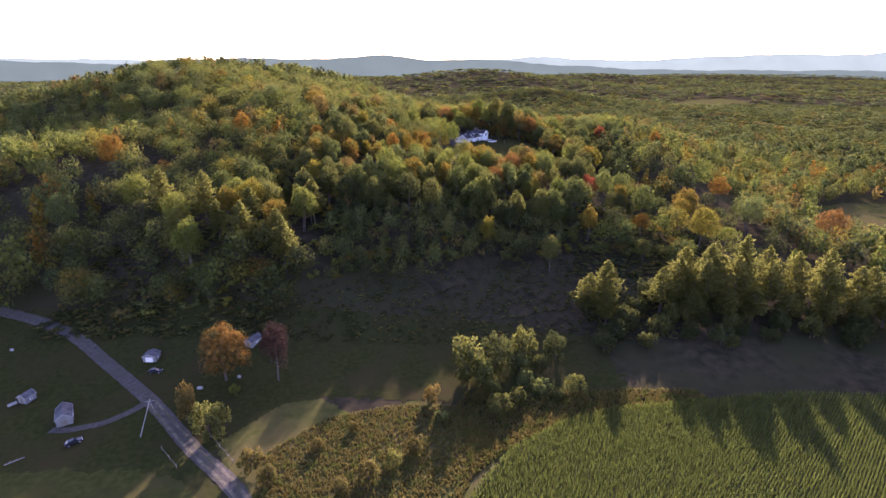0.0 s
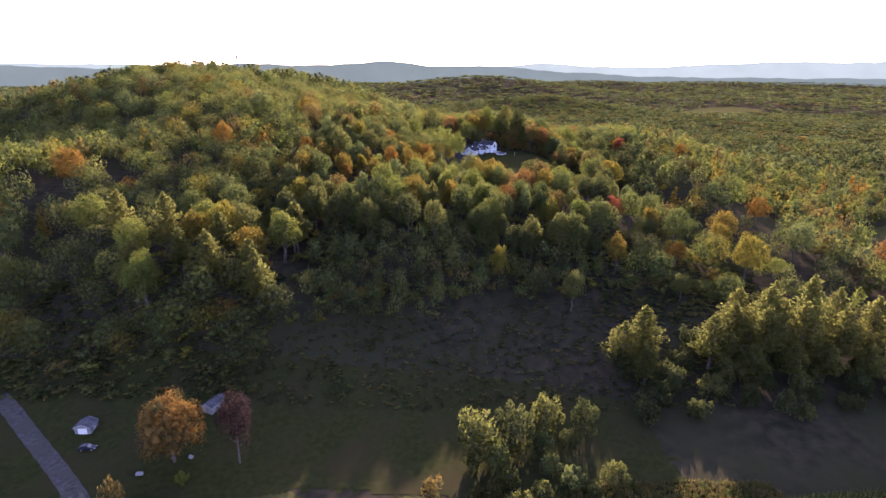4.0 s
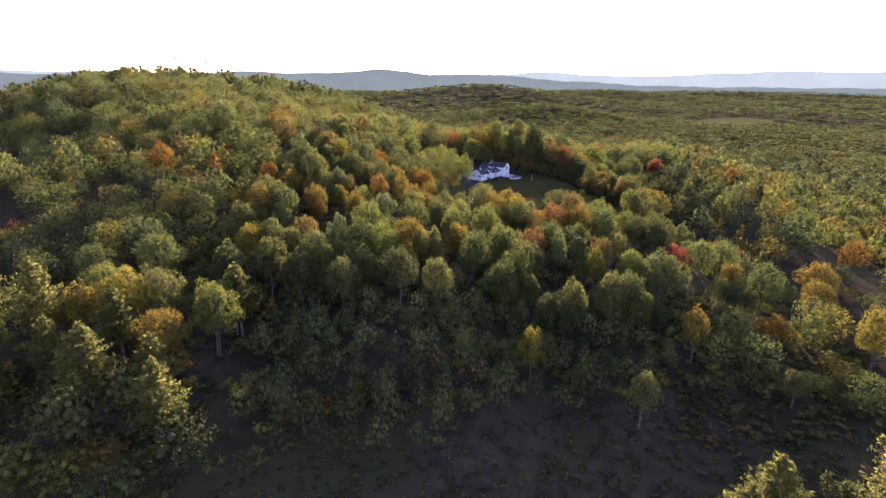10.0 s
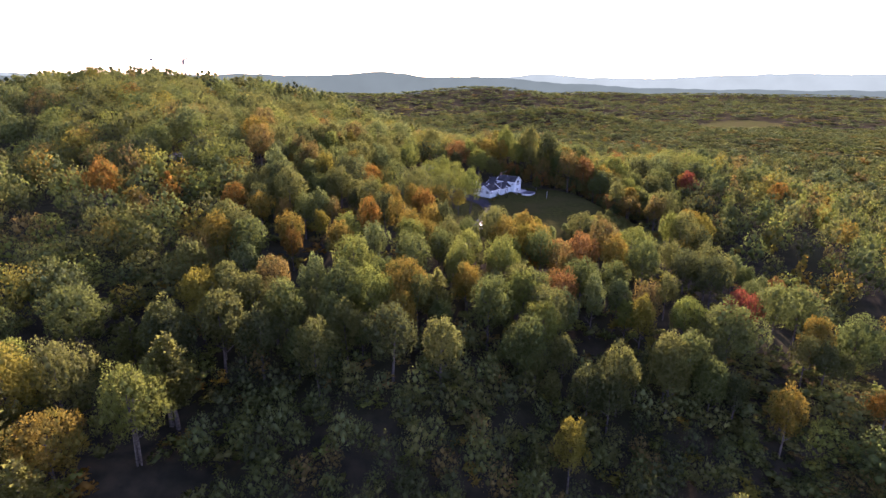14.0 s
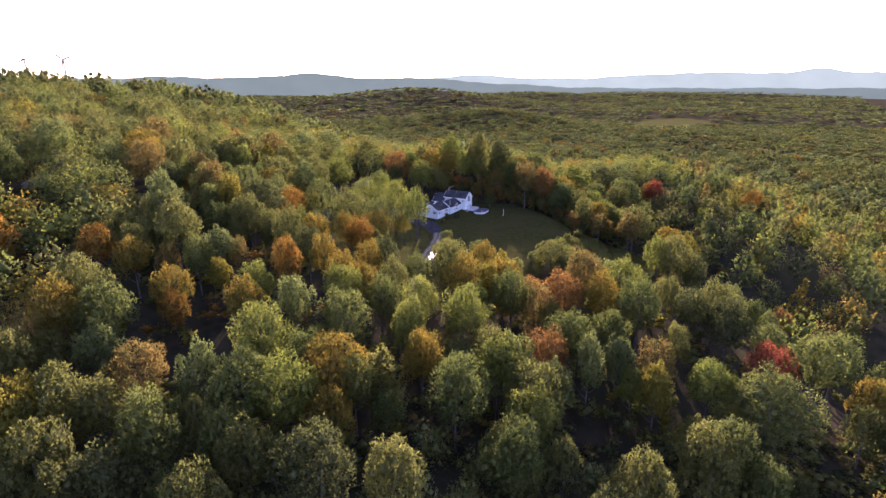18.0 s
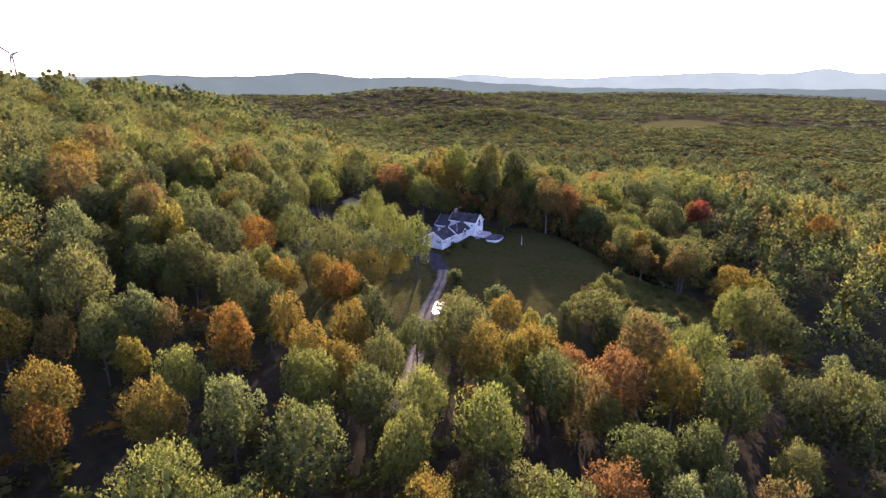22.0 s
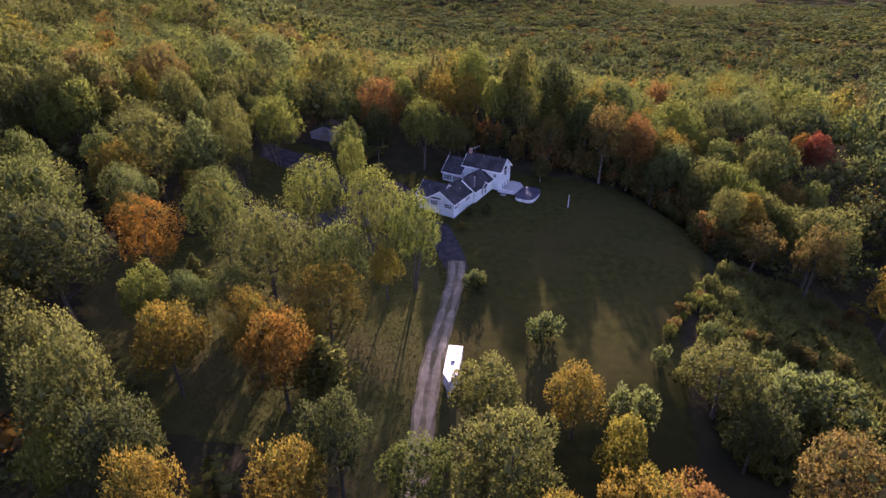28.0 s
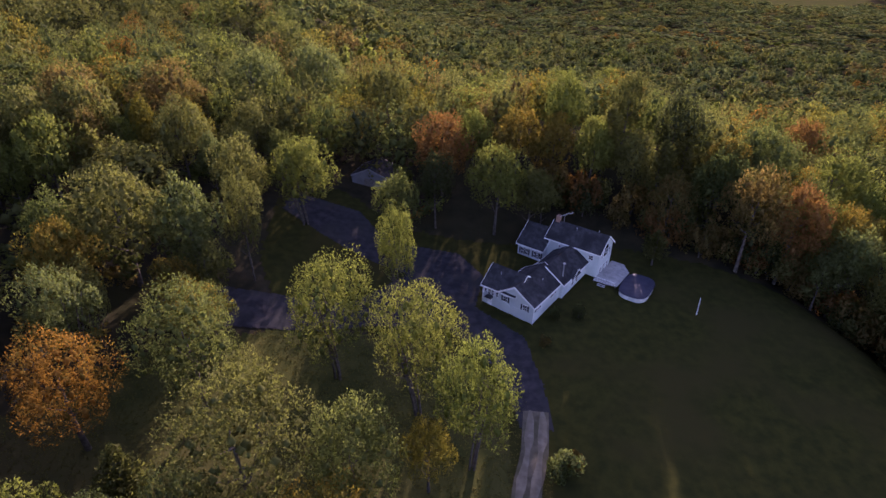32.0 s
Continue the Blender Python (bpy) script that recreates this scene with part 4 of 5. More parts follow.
stamp("rough_meadow", UNDER, tx, ty, rng.uniform(0.8, 2.6, len(tx)) * big, rng.uniform(0.4, 1.3, len(tx)) * big, rng.choice([1, 4, 7], size=len(tx), p=[0.35, 0.5, 0.15]), "rough weedy grass in the shade below the woodland", rng)
rest = ok & ~box
px, py, w = PX[rest], PY[rest], W[rest]
back = (px > -100) & (px < 150) & (py > 475) & (py < 545)
qx, qy = px[back], py[back]
stamp("woodland_behind_house", FINE, qx, qy, w[back] * 1.2, rng.uniform(13, 18.5, len(qx)), hues(qx, qy, rng), "tall mixed woodland closing in behind the house", rng)
hx, hy = scatter(9.2, 0, 480, rng)
w = rng.uniform(8.5, 13.5, len(hx))
box = (hx > -80) & (hx < 112) & (hy > 272) & (hy < 480) | (hx > -100) & (hx < 150) & (hy > 475) & (hy < 545)
ok = clear_of(hx, hy, w, placed) & ~box
ok &= np.sin(hx / 11.5 + 1.3 * np.sin(hy / 16)) * np.sin(hy / 9.5 + hx / 24 + 0.7) > np.where((hx < -72) & (hy < 335), -0.38, -0.5)
px, py, w = hx[ok], hy[ok], w[ok]
young = (px > -56) & (px < 68) & (py < 290)
px, py, w = px[~young], py[~young], w[~young]
yx, yy = scatter(6.3, 0, 260, rng)
yw = rng.uniform(4.8, 7.8, len(yx))
young = (yx > -56) & (yx < 68) & (yy < 290) & clear_of(yx, yy, yw, placed)
yx, yy, yw = yx[young], yy[young], yw[young]
stamp("young_woodland", MID[:6], yx, yy, yw, yw * rng.uniform(1.4, 1.9, len(yx)), rng.choice([0, 1, 3, 4, 7], size=len(yx), p=[0.34, 0.24, 0.08, 0.28, 0.06]), "slender young trees crowding the shaded foot of the hill", rng)
front = (py < 330) & (np.abs(px) < 170)
tall = np.clip(w[front] * rng.uniform(1.0, 1.5, front.sum()), 11, 19)
low = (px[front] > 72) & (rng.uniform(size=len(tall)) < 0.6)
tall = np.where(low, tall * 0.42, tall)
stamp("woodland_edge", FINE, px[front], py[front], np.where(low, w[front] * 0.8, w[front]), tall, hues(px[front], py[front], rng), "dense olive and green trees along the woodland edge", rng)
px, py, w = px[~front], py[~front], w[~front]
upper = (px > -270) & (px < -40) & (py > 380) & (py < 640)
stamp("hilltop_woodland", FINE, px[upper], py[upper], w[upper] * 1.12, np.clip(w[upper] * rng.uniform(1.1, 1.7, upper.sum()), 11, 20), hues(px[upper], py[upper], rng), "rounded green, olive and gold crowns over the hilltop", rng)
px, py, w = px[~upper], py[~upper], w[~upper]
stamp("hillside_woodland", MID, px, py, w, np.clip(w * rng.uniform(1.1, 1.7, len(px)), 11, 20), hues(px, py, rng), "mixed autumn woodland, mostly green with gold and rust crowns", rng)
px, py = scatter(13.6, 480, 800, rng, 0.5)
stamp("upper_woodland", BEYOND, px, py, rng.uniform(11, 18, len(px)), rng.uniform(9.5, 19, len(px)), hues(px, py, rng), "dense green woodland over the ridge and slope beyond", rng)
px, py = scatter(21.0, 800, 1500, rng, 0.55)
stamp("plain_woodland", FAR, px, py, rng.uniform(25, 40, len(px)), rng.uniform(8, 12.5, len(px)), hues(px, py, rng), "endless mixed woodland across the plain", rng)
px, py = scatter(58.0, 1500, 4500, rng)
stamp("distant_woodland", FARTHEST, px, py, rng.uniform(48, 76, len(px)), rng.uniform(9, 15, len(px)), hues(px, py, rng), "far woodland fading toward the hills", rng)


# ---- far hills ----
# Far hills glow in haze colours of their own, unlit by sun or sky.
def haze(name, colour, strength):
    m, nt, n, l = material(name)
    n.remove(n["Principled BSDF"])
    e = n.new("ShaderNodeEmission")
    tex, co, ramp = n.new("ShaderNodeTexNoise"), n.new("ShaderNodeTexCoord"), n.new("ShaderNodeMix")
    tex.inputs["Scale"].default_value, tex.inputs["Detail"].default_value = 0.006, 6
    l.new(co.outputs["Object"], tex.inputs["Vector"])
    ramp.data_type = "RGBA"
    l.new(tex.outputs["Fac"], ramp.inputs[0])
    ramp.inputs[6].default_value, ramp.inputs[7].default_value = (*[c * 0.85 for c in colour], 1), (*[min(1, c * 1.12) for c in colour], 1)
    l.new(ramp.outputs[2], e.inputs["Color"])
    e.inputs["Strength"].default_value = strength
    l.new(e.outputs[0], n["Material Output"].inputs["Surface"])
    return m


def ridge(name, dist, a0, a1, humps, base, mat, label, seed):
    """A long far ridge on an arc round the place; humps: bearing, height, width in degrees."""
    r = np.random.default_rng(seed)
    a = np.linspace(a0, a1, 500)
    z = base + sum(h * np.exp(-((a - c) / w) ** 2) for c, h, w in humps)
    for k in range(1, 8):
        z = z + 3.0 / k * np.sin(a * k * 0.9 + r.uniform(0, 6.28))
    x, y = np.sin(np.radians(a)), np.cos(np.radians(a))
    rows = [np.column_stack([x * dist, 170 + y * dist, np.full(len(a), -60.0)]), np.column_stack([x * dist, 170 + y * dist, z * 0.55]),
            np.column_stack([x * (dist + 60), 170 + y * (dist + 60), z * 0.85]), np.column_stack([x * (dist + 110), 170 + y * (dist + 110), z])]
    v = np.concatenate(rows)
    n = len(a)
    i = (np.arange(3)[:, None] * n + np.arange(n - 1)[None]).ravel()
    return tagged(new(name, smooth(mesh_from(name, v, np.stack([i, i + 1, i + n + 1, i + n], -1), [mat]))), label, "hills", kind="structure")


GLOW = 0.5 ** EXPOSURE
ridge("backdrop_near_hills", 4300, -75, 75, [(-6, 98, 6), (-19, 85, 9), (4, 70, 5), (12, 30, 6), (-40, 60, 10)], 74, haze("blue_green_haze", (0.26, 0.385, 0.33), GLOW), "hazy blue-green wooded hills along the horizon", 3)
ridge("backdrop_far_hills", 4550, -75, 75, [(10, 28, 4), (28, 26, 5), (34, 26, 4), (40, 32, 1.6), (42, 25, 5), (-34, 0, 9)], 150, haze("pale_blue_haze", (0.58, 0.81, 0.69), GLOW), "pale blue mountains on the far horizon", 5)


# ---- built things ----
def siding(name, a, b, pitch=0.16):
    """Painted boards: fine level laps as relief, and faint weathering."""
    m = surface(name, a, b, 0.5, 0.6, 0.0, second=tuple(0.93 * c for c in b), second_scale=0.3)
    n, l = m.node_tree.nodes, m.node_tree.links
    co, wave, bp = n.new("ShaderNodeTexCoord"), n.new("ShaderNodeTexWave"), n.new("ShaderNodeBump")
    wave.bands_direction, wave.wave_profile = "Z", "SAW"
    wave.inputs["Scale"].default_value = 0.314 / pitch
    l.new(co.outputs["Object"], wave.inputs["Vector"])
    bp.inputs["Strength"].default_value, bp.inputs["Distance"].default_value = 0.7, 0.02
    l.new(wave.outputs["Fac"], bp.inputs["Height"])
    l.new(bp.outputs[0], n["Principled BSDF"].inputs["Normal"])
    return m


def shingles(name, a, b):
    m = surface(name, a, b, 1.2, 0.9, 0.0, second=tuple(0.8 * c for c in a), second_scale=0.35)
    n, l = m.node_tree.nodes, m.node_tree.links
    co, br, bp = n.new("ShaderNodeTexCoord"), n.new("ShaderNodeTexBrick"), n.new("ShaderNodeBump")
    br.inputs["Scale"].default_value = 2.5
    l.new(co.outputs["Object"], br.inputs["Vector"])
    bp.inputs["Strength"].default_value, bp.inputs["Distance"].default_value = 0.5, 0.02
    l.new(br.outputs["Fac"], bp.inputs["Height"])
    l.new(bp.outputs[0], n["Principled BSDF"].inputs["Normal"])
    return m


WHITE = siding("white_clapboard", (0.448, 0.496, 0.496), (0.545, 0.593, 0.581))
TRIM = surface("white_trim", (0.746, 0.746, 0.746), (0.826, 0.826, 0.816), 2.0, 0.5)
ROOF = shingles("grey_shingles", (0.031, 0.031, 0.034), (0.055, 0.055, 0.059))
SHED_ROOF = shingles("weathered_grey_roof", (0.061, 0.061, 0.067), (0.096, 0.096, 0.102))
DARK = surface("dark_shutter", (0.018, 0.020, 0.026), (0.03, 0.032, 0.04), 3.0, 0.55)
GLASS, _nt, _n, _l = material("window_glass")
_n["Principled BSDF"].inputs["Base Color"].default_value = (0.02, 0.024, 0.03, 1)
_n["Principled BSDF"].inputs["Roughness"].default_value = 0.08
STONE = surface("chimney_brick", (0.20, 0.12, 0.09), (0.30, 0.19, 0.15), 6.0, 0.9, 0.01)
DECK = surface("grey_deck_boards", (0.280, 0.280, 0.280), (0.406, 0.392, 0.378), 1.5, 0.8, 0.01)
COVER = surface("blue_pool_cover", (0.018, 0.021, 0.042), (0.033, 0.036, 0.060), 0.8, 0.5, 0.03, 2)
RV_ROOF = surface("white_rubber_roof", (0.24, 0.24, 0.235), (0.31, 0.31, 0.30), 0.8, 0.45, 0.01, 3, second=(0.55, 0.55, 0.53), second_scale=0.5)
METAL = surface("grey_metal", (0.32, 0.33, 0.34), (0.45, 0.45, 0.46), 3.0, 0.45, metal=0.8)
WOOD = surface("weathered_wood", (0.10, 0.09, 0.078), (0.17, 0.155, 0.135), 4.0, 0.9, 0.01)
TYRE = surface("tyre_rubber", (0.02, 0.02, 0.02), (0.035, 0.035, 0.035), 8.0, 0.85)
CAR_PAINT = surface("dark_car_paint", (0.012, 0.014, 0.022), (0.020, 0.022, 0.032), 1.0, 0.25)
PALE = surface("pale_painted_board", (0.420, 0.420, 0.420), (0.588, 0.588, 0.574), 2.0, 0.6)


def block(bm, x0, x1, y0, y1, z0, z1, bevel=0.0):
    m = Matrix.Translation(((x0 + x1) / 2, (y0 + y1) / 2, (z0 + z1) / 2)) @ Matrix.Diagonal((x1 - x0, y1 - y0, z1 - z0, 1))
    g = bmesh.ops.create_cube(bm, size=1.0, matrix=m)
    if bevel:
        es = list({e for v in g["verts"] for e in v.link_edges})
        bmesh.ops.bevel(bm, geom=es, offset=bevel, segments=2, affect="EDGES")
    return bm


def rod(bm, a, b, r0, r1=None, sides=8):
    a, b = Vector(a), Vector(b)
    d = b - a
    m = Matrix.Translation((a + b) / 2) @ d.to_track_quat("Z", "Y").to_matrix().to_4x4()
    bmesh.ops.create_cone(bm, cap_ends=True, segments=sides, radius1=r0, radius2=r0 if r1 is None else r1, depth=d.length, matrix=m)
    return bm


def solid(bm, pts, push):
    """A flat outline given thickness along push."""
    lo = [bm.verts.new(p) for p in pts]
    hi = [bm.verts.new(Vector(p) + Vector(push)) for p in pts]
    bm.faces.new(lo)
    bm.faces.new(hi[::-1])
    for i in range(len(pts)):
        j = (i + 1) % len(pts)
        bm.faces.new((lo[i], hi[i], hi[j], lo[j]))
    bmesh.ops.recalc_face_normals(bm, faces=bm.faces)
    return bm


def part(name, bm, mat, parent, label=""):
    me = bpy.data.meshes.new(name)
    bm.to_mesh(me)
    bm.free()
    me.materials.append(mat)
    ob = new(name, me)
    ob.parent = parent
    return tagged(ob, label)


def thing(name, m, label, category, group=""):
    ob = new(name)
    ob.empty_display_size = 0.5
    ob.matrix_basis = m
    return tagged(ob, label, category, group)


B = bmesh.new


def gable_block(owner, u0, u1, v0, v1, z0, eave, ridge, along, over=0.35, wall_mat=None, roof_mat=None, trim=TRIM):
    """A house block: four walls with gables in one shell, two roof slopes, and white boards on the rakes. along: the way the ridge runs, 'u' or 'v'."""
    bm = B()
    if along == "u":
        mid = (v0 + v1) / 2
        prof = [(v0, z0), (v1, z0), (v1, eave), (mid, ridge), (v0, eave)]
        solid(bm, [(u0, a, b) for a, b in prof], (u1 - u0, 0, 0))
    else:
        mid = (u0 + u1) / 2
        prof = [(u0, z0), (u1, z0), (u1, eave), (mid, ridge), (u0, eave)]
        solid(bm, [(a, v0, b) for a, b in prof], (0, v1 - v0, 0))
    wall = part("wall", bm, wall_mat or WHITE, owner)
    half = ((v1 - v0) if along == "u" else (u1 - u0)) / 2
    fall = (ridge - eave) / half
    th, lift = 0.16, 0.03
    for side in (-1, 1):
        edge = mid + side * (half + over)
        ze, zr = eave - over * fall + lift, ridge + lift
        roof = B()
        if along == "u":
            a, b = u0 - over, u1 + over
            solid(roof, [(a, mid, zr), (b, mid, zr), (b, edge, ze), (a, edge, ze)], (0, 0, th))
        else:
            a, b = v0 - over, v1 + over
            solid(roof, [(mid, a, zr), (mid, b, zr), (edge, b, ze), (edge, a, ze)], (0, 0, th))
        slope = part("roof", roof, roof_mat or ROOF, owner, "grey shingled roof slope")
        if trim:
            for end in (a, b):
                rk = B()
                o = -0.06 if end == a else 0.02
                if along == "u":
                    solid(rk, [(end + o, mid, zr - 0.14), (end + o, mid, zr + th + 0.03), (end + o, edge, ze + th + 0.03), (end + o, edge, ze - 0.14)], (0.05, 0, 0))
                else:
                    solid(rk, [(mid, end + o, zr - 0.14), (mid, end + o, zr + th + 0.03), (edge, end + o, ze + th + 0.03), (edge, end + o, ze - 0.14)], (0, 0.05, 0))
                part("rake_board", rk, trim, slope, "white rake board")
            fa = B()
            if along == "u":
                block(fa, a, b, edge - 0.03 + side * 0.04, edge + 0.03 + side * 0.04, ze - 0.05, ze + th)
            else:
                block(fa, edge - 0.03 + side * 0.04, edge + 0.03 + side * 0.04, a, b, ze - 0.05, ze + th)
            part("gutter", fa, trim, slope, "white gutter")
    return wall


def window(owner, at, axis, out, w=0.9, h=1.3, shutters=True, arch=False, bars=1):
    """A framed window on a wall. axis: the wall runs along 'u' or 'v'; out: +1 or -1, the side that it faces."""
    x, y, z = at

    def bar(bm, a0, a1, z0, z1, d0, d1):
        d0, d1 = sorted((d0 * out, d1 * out))
        if axis == "u":
            block(bm, x + a0, x + a1, y + d0, y + d1, z + z0, z + z1)
        else:
            block(bm, x + d0, x + d1, y + a0, y + a1, z + z0, z + z1)
        return bm
    fr = B()
    for a0, a1, z0, z1 in ((-w / 2 - 0.07, -w / 2, -0.07, h + 0.07), (w / 2, w / 2 + 0.07, -0.07, h + 0.07), (-w / 2, w / 2, h, h + 0.07), (-w / 2, w / 2, -0.07, 0)):
        bar(fr, a0, a1, z0, z1, -0.05, 0.06)
    bar(fr, -w / 2, w / 2, h / 2 - 0.025, h / 2 + 0.025, 0.0, 0.04)
    for k in range(bars):
        c = -w / 2 + w * (k + 1) / (bars + 1)
        bar(fr, c - 0.02, c + 0.02, 0, h, 0.0, 0.035)
    win = part("window", fr, TRIM, owner, "white framed window")
    part("pane", bar(B(), -w / 2, w / 2, 0, h, -0.02, 0.012), GLASS, win, "dark window glass")
    if arch:
        ar, n = B(), 10
        rim = [(w / 2 * math.cos(math.pi * k / n), h + 0.08 + w / 2 * math.sin(math.pi * k / n)) for k in range(n + 1)]
        pts = [(x + a, y, z + b) if axis == "u" else (x, y + a, z + b) for a, b in rim]
        solid(ar, pts, (0, 0.03 * out, 0) if axis == "u" else (0.03 * out, 0, 0))
        part("pane", ar, GLASS, win, "dark half-round window glass")
    if shutters:
        for s in (-1, 1):
            c = s * (w / 2 + 0.26)
            part("shutter", bar(B(), c - 0.17, c + 0.17, -0.03, h + 0.03, 0.0, 0.05), DARK, win, "dark louvred shutter")
    return win


# the house stands turned against the drive: u along its front, v into its depth
house = thing("house", pose(18.78, 435.56, 45.25, 0, 0, -37.2), "rambling white clapboard house with grey shingled roofs", "house")
gable_block(house, -10.5, -3.9, 0.0, 7.0, -0.6, 4.3, 6.9, "u")
gable_block(house, -7.7, 0.0, -0.02, 10.2, -0.6, 3.75, 6.25, "v")
gable_block(house, -6.6, 0.6, 9.9, 20.4, -0.4, 3.6, 6.0, "v")
gable_block(house, -14.0, -8.3, 18.4, 27.0, -0.4, 3.8, 7.0, "u")
gable_block(house, -8.6, 2.8, 20.4, 27.0, -0.4, 6.0, 8.6, "u")
for u in (-9.9, -9.1, -8.3, -7.5):
    window(house, (u, -0.02, 2.75), "u", -1, 0.5, 1.0, False)
window(house, (-5.7, -0.04, 2.5), "u", -1, 0.8, 1.1)
window(house, (-1.7, -0.04, 2.3), "u", -1, 0.8, 1.1)
for v in (1.9, 7.6):
    window(house, (0.02, v - 0.45, 2.3), "v", 1, 0.75, 1.0)
    window(house, (0.02, v + 0.45, 2.3), "v", 1, 0.75, 1.0, False)
for v in (14.2, 16.0):
    window(house, (0.62, v, 1.2), "v", 1, 0.9, 1.8, False)
for u in (-12.9, -11.9, -9.9, -9.0):
    window(house, (u, 18.38, 1.6), "u", -1, 0.6, 1.4)
window(house, (1.2, 20.38, 4.2), "u", -1, 0.9, 0.9, False)
window(house, (-5.6, 20.38, 4.6), "u", -1, 0.45, 0.6, False)
for v in (22.1, 23.7, 25.3):
    window(house, (2.82, v, 0.4), "v", 1, 0.8, 2.0, False)
window(house, (2.82, 23.7, 4.2), "v", 1, 2.0, 1.5, False, arch=True, bars=2)
window(house, (2.82, 21.9, 4.2), "v", 1, 0.5, 1.5, False, bars=0)
window(house, (2.82, 25.5, 4.2), "v", 1, 0.5, 1.5, False, bars=0)
for u, w in ((-6.0, 2.5), (-2.6, 2.5)):
    door = part("garage_door", block(B(), u - w / 2, u + w / 2, -0.08, -0.03, 0.05, 2.15, 0.01), WHITE, house, "white panelled garage door")
    for k in range(4):
        part("panel", block(B(), u - w / 2 + 0.08, u + w / 2 - 0.08, -0.10, -0.082, 0.12 + k * 0.51, 0.55 + k * 0.51, 0.008), WHITE, door)
front_door = part("door", block(B(), -9.4, -8.5, -0.06, -0.01, 0.05, 2.1, 0.01), TRIM, house, "white entrance door")
part("door_handle", rod(B(), (-8.62, -0.12, 1.05), (-8.62, -0.06, 1.05), 0.03), METAL, front_door)
canopy = B()
solid(canopy, [(-9.7, -1.0, 2.35), (-8.95, -1.0, 2.85), (-8.2, -1.0, 2.35)], (0, 1.0, 0))
part("door_canopy", canopy, ROOF, house, "small pitched canopy over the door")
for u, v in ((-10.45, -0.12), (0.05, -0.12)):
    part("downpipe", rod(B(), (u, v, -0.1), (u, v, 3.6), 0.05), TRIM, house, "white downpipe")
porch = B()
solid(porch, [(0.5, 12.6, 3.55), (0.5, 14.3, 5.0), (0.5, 16.0, 3.55)], (0.9, 0, 0))
part("porch_gable", porch, ROOF, house, "little gabled roof over the side door")
for a, b in ((12.5, 14.3), (16.1, 14.3)):
    rk = B()
    solid(rk, [(1.42, a, 3.42), (1.42, a, 3.66), (1.42, b, 5.14), (1.42, b, 4.92)], (0.05, 0, 0))
    part("rake_board", rk, TRIM, house)
part("chimney", block(B(), -8.4, -7.6, 23.3, 24.1, 7.0, 9.9, 0.03), STONE, house, "square brick chimney")
flue = part("flue", rod(B(), (-0.3, 11.3, 4.2), (-0.3, 11.3, 7.0), 0.13), METAL, house, "metal stove flue")
part("cap", rod(B(), (-0.3, 11.3, 7.05), (-0.3, 11.3, 7.22), 0.3, 0.16, 12), METAL, flue, "bright metal flue cap")
mast = B()
rod(mast, (-6.9, 24.0, 8.4), (-6.9, 24.0, 10.4), 0.03)
rod(mast, (-7.6, 23.4, 9.9), (-5.6, 25.0, 10.7), 0.04)
for k in range(7):
    c = Vector((-7.6, 23.4, 9.9)).lerp(Vector((-5.6, 25.0, 10.7)), (k + 0.5) / 7)
    rod(mast, c + Vector((-0.35, 0.45, 0)), c + Vector((0.35, -0.45, 0)), 0.02)
part("aerial", mast, METAL, house, "rooftop television aerial")
for u, v, z in ((-8.2, 2.2, 6.2), (-2.0, 6.5, 5.15), (-3.5, 23.0, 8.4), (0.6, 24.4, 8.5)):
    part("roof_vent", rod(B(), (u, v, z - 0.3), (u, v, z + 0.45), 0.06), METAL, house, "small roof vent pipe")

deck = thing("deck", house.matrix_basis.copy(), "grey boarded deck behind the white house", "deck")
for k in range(26):
    part("board", block(B(), 2.9 + k * 0.18, 3.06 + k * 0.18, 18.8 + max(0, k - 14) * 0.05, 28.2 - max(0, k - 14) * 0.22, 0.95, 1.0), DECK, deck)
for u, v in ((3.1, 19.0), (7.2, 19.6), (3.1, 27.8), (7.2, 25.6), (5.2, 19.2), (5.2, 26.8)):
    part("post", block(B(), u - 0.06, u + 0.06, v - 0.06, v + 0.06, -0.3, 0.94), WOOD, deck)
for k in range(9):
    part("baluster", block(B(), 3.2 + k * 0.5, 3.24 + k * 0.5, 18.82, 18.86, 1.0, 1.9), TRIM, deck)
part("rail", block(B(), 3.1, 7.3, 18.8, 18.88, 1.9, 1.97), TRIM, deck)
for k in range(5):
    part("step", block(B(), 4.0, 5.6, 18.7 - 0.28 * (k + 1), 18.7 - 0.28 * k, 0.72 - 0.19 * k, 0.77 - 0.19 * k), DECK, deck)
lounge = thing("garden_table", house.matrix_basis @ pose(4.8, 22.6, 1.0), "small grey table on the deck", "table")
part("tabletop", rod(B(), (0, 0, 0.70), (0, 0, 0.74), 0.6, sides=20), DECK, lounge)
part("pedestal", rod(B(), (0, 0, 0), (0, 0, 0.7), 0.06), METAL, lounge)


def oval(bm, ru, rv, z0, z1, n=40):
    pts = [(ru * math.copysign(abs(math.cos(t)) ** 0.6, math.cos(t)), rv * math.copysign(abs(math.sin(t)) ** 0.6, math.sin(t)), z0) for t in (2 * math.pi * k / n for k in range(n))]
    return solid(bm, pts, (0, 0, z1 - z0))


pool = thing("swimming_pool", house.matrix_basis @ pose(10.6, 21.7, 0.0, 0, 0, 4), "oval above-ground pool under a dark blue cover", "pool")
part("wall", oval(B(), 2.75, 4.3, -0.5, 1.1), PALE, pool, "white pool wall")
part("rim", oval(B(), 2.85, 4.4, 1.1, 1.17), COVER, pool, "dark pool rim under the cover")
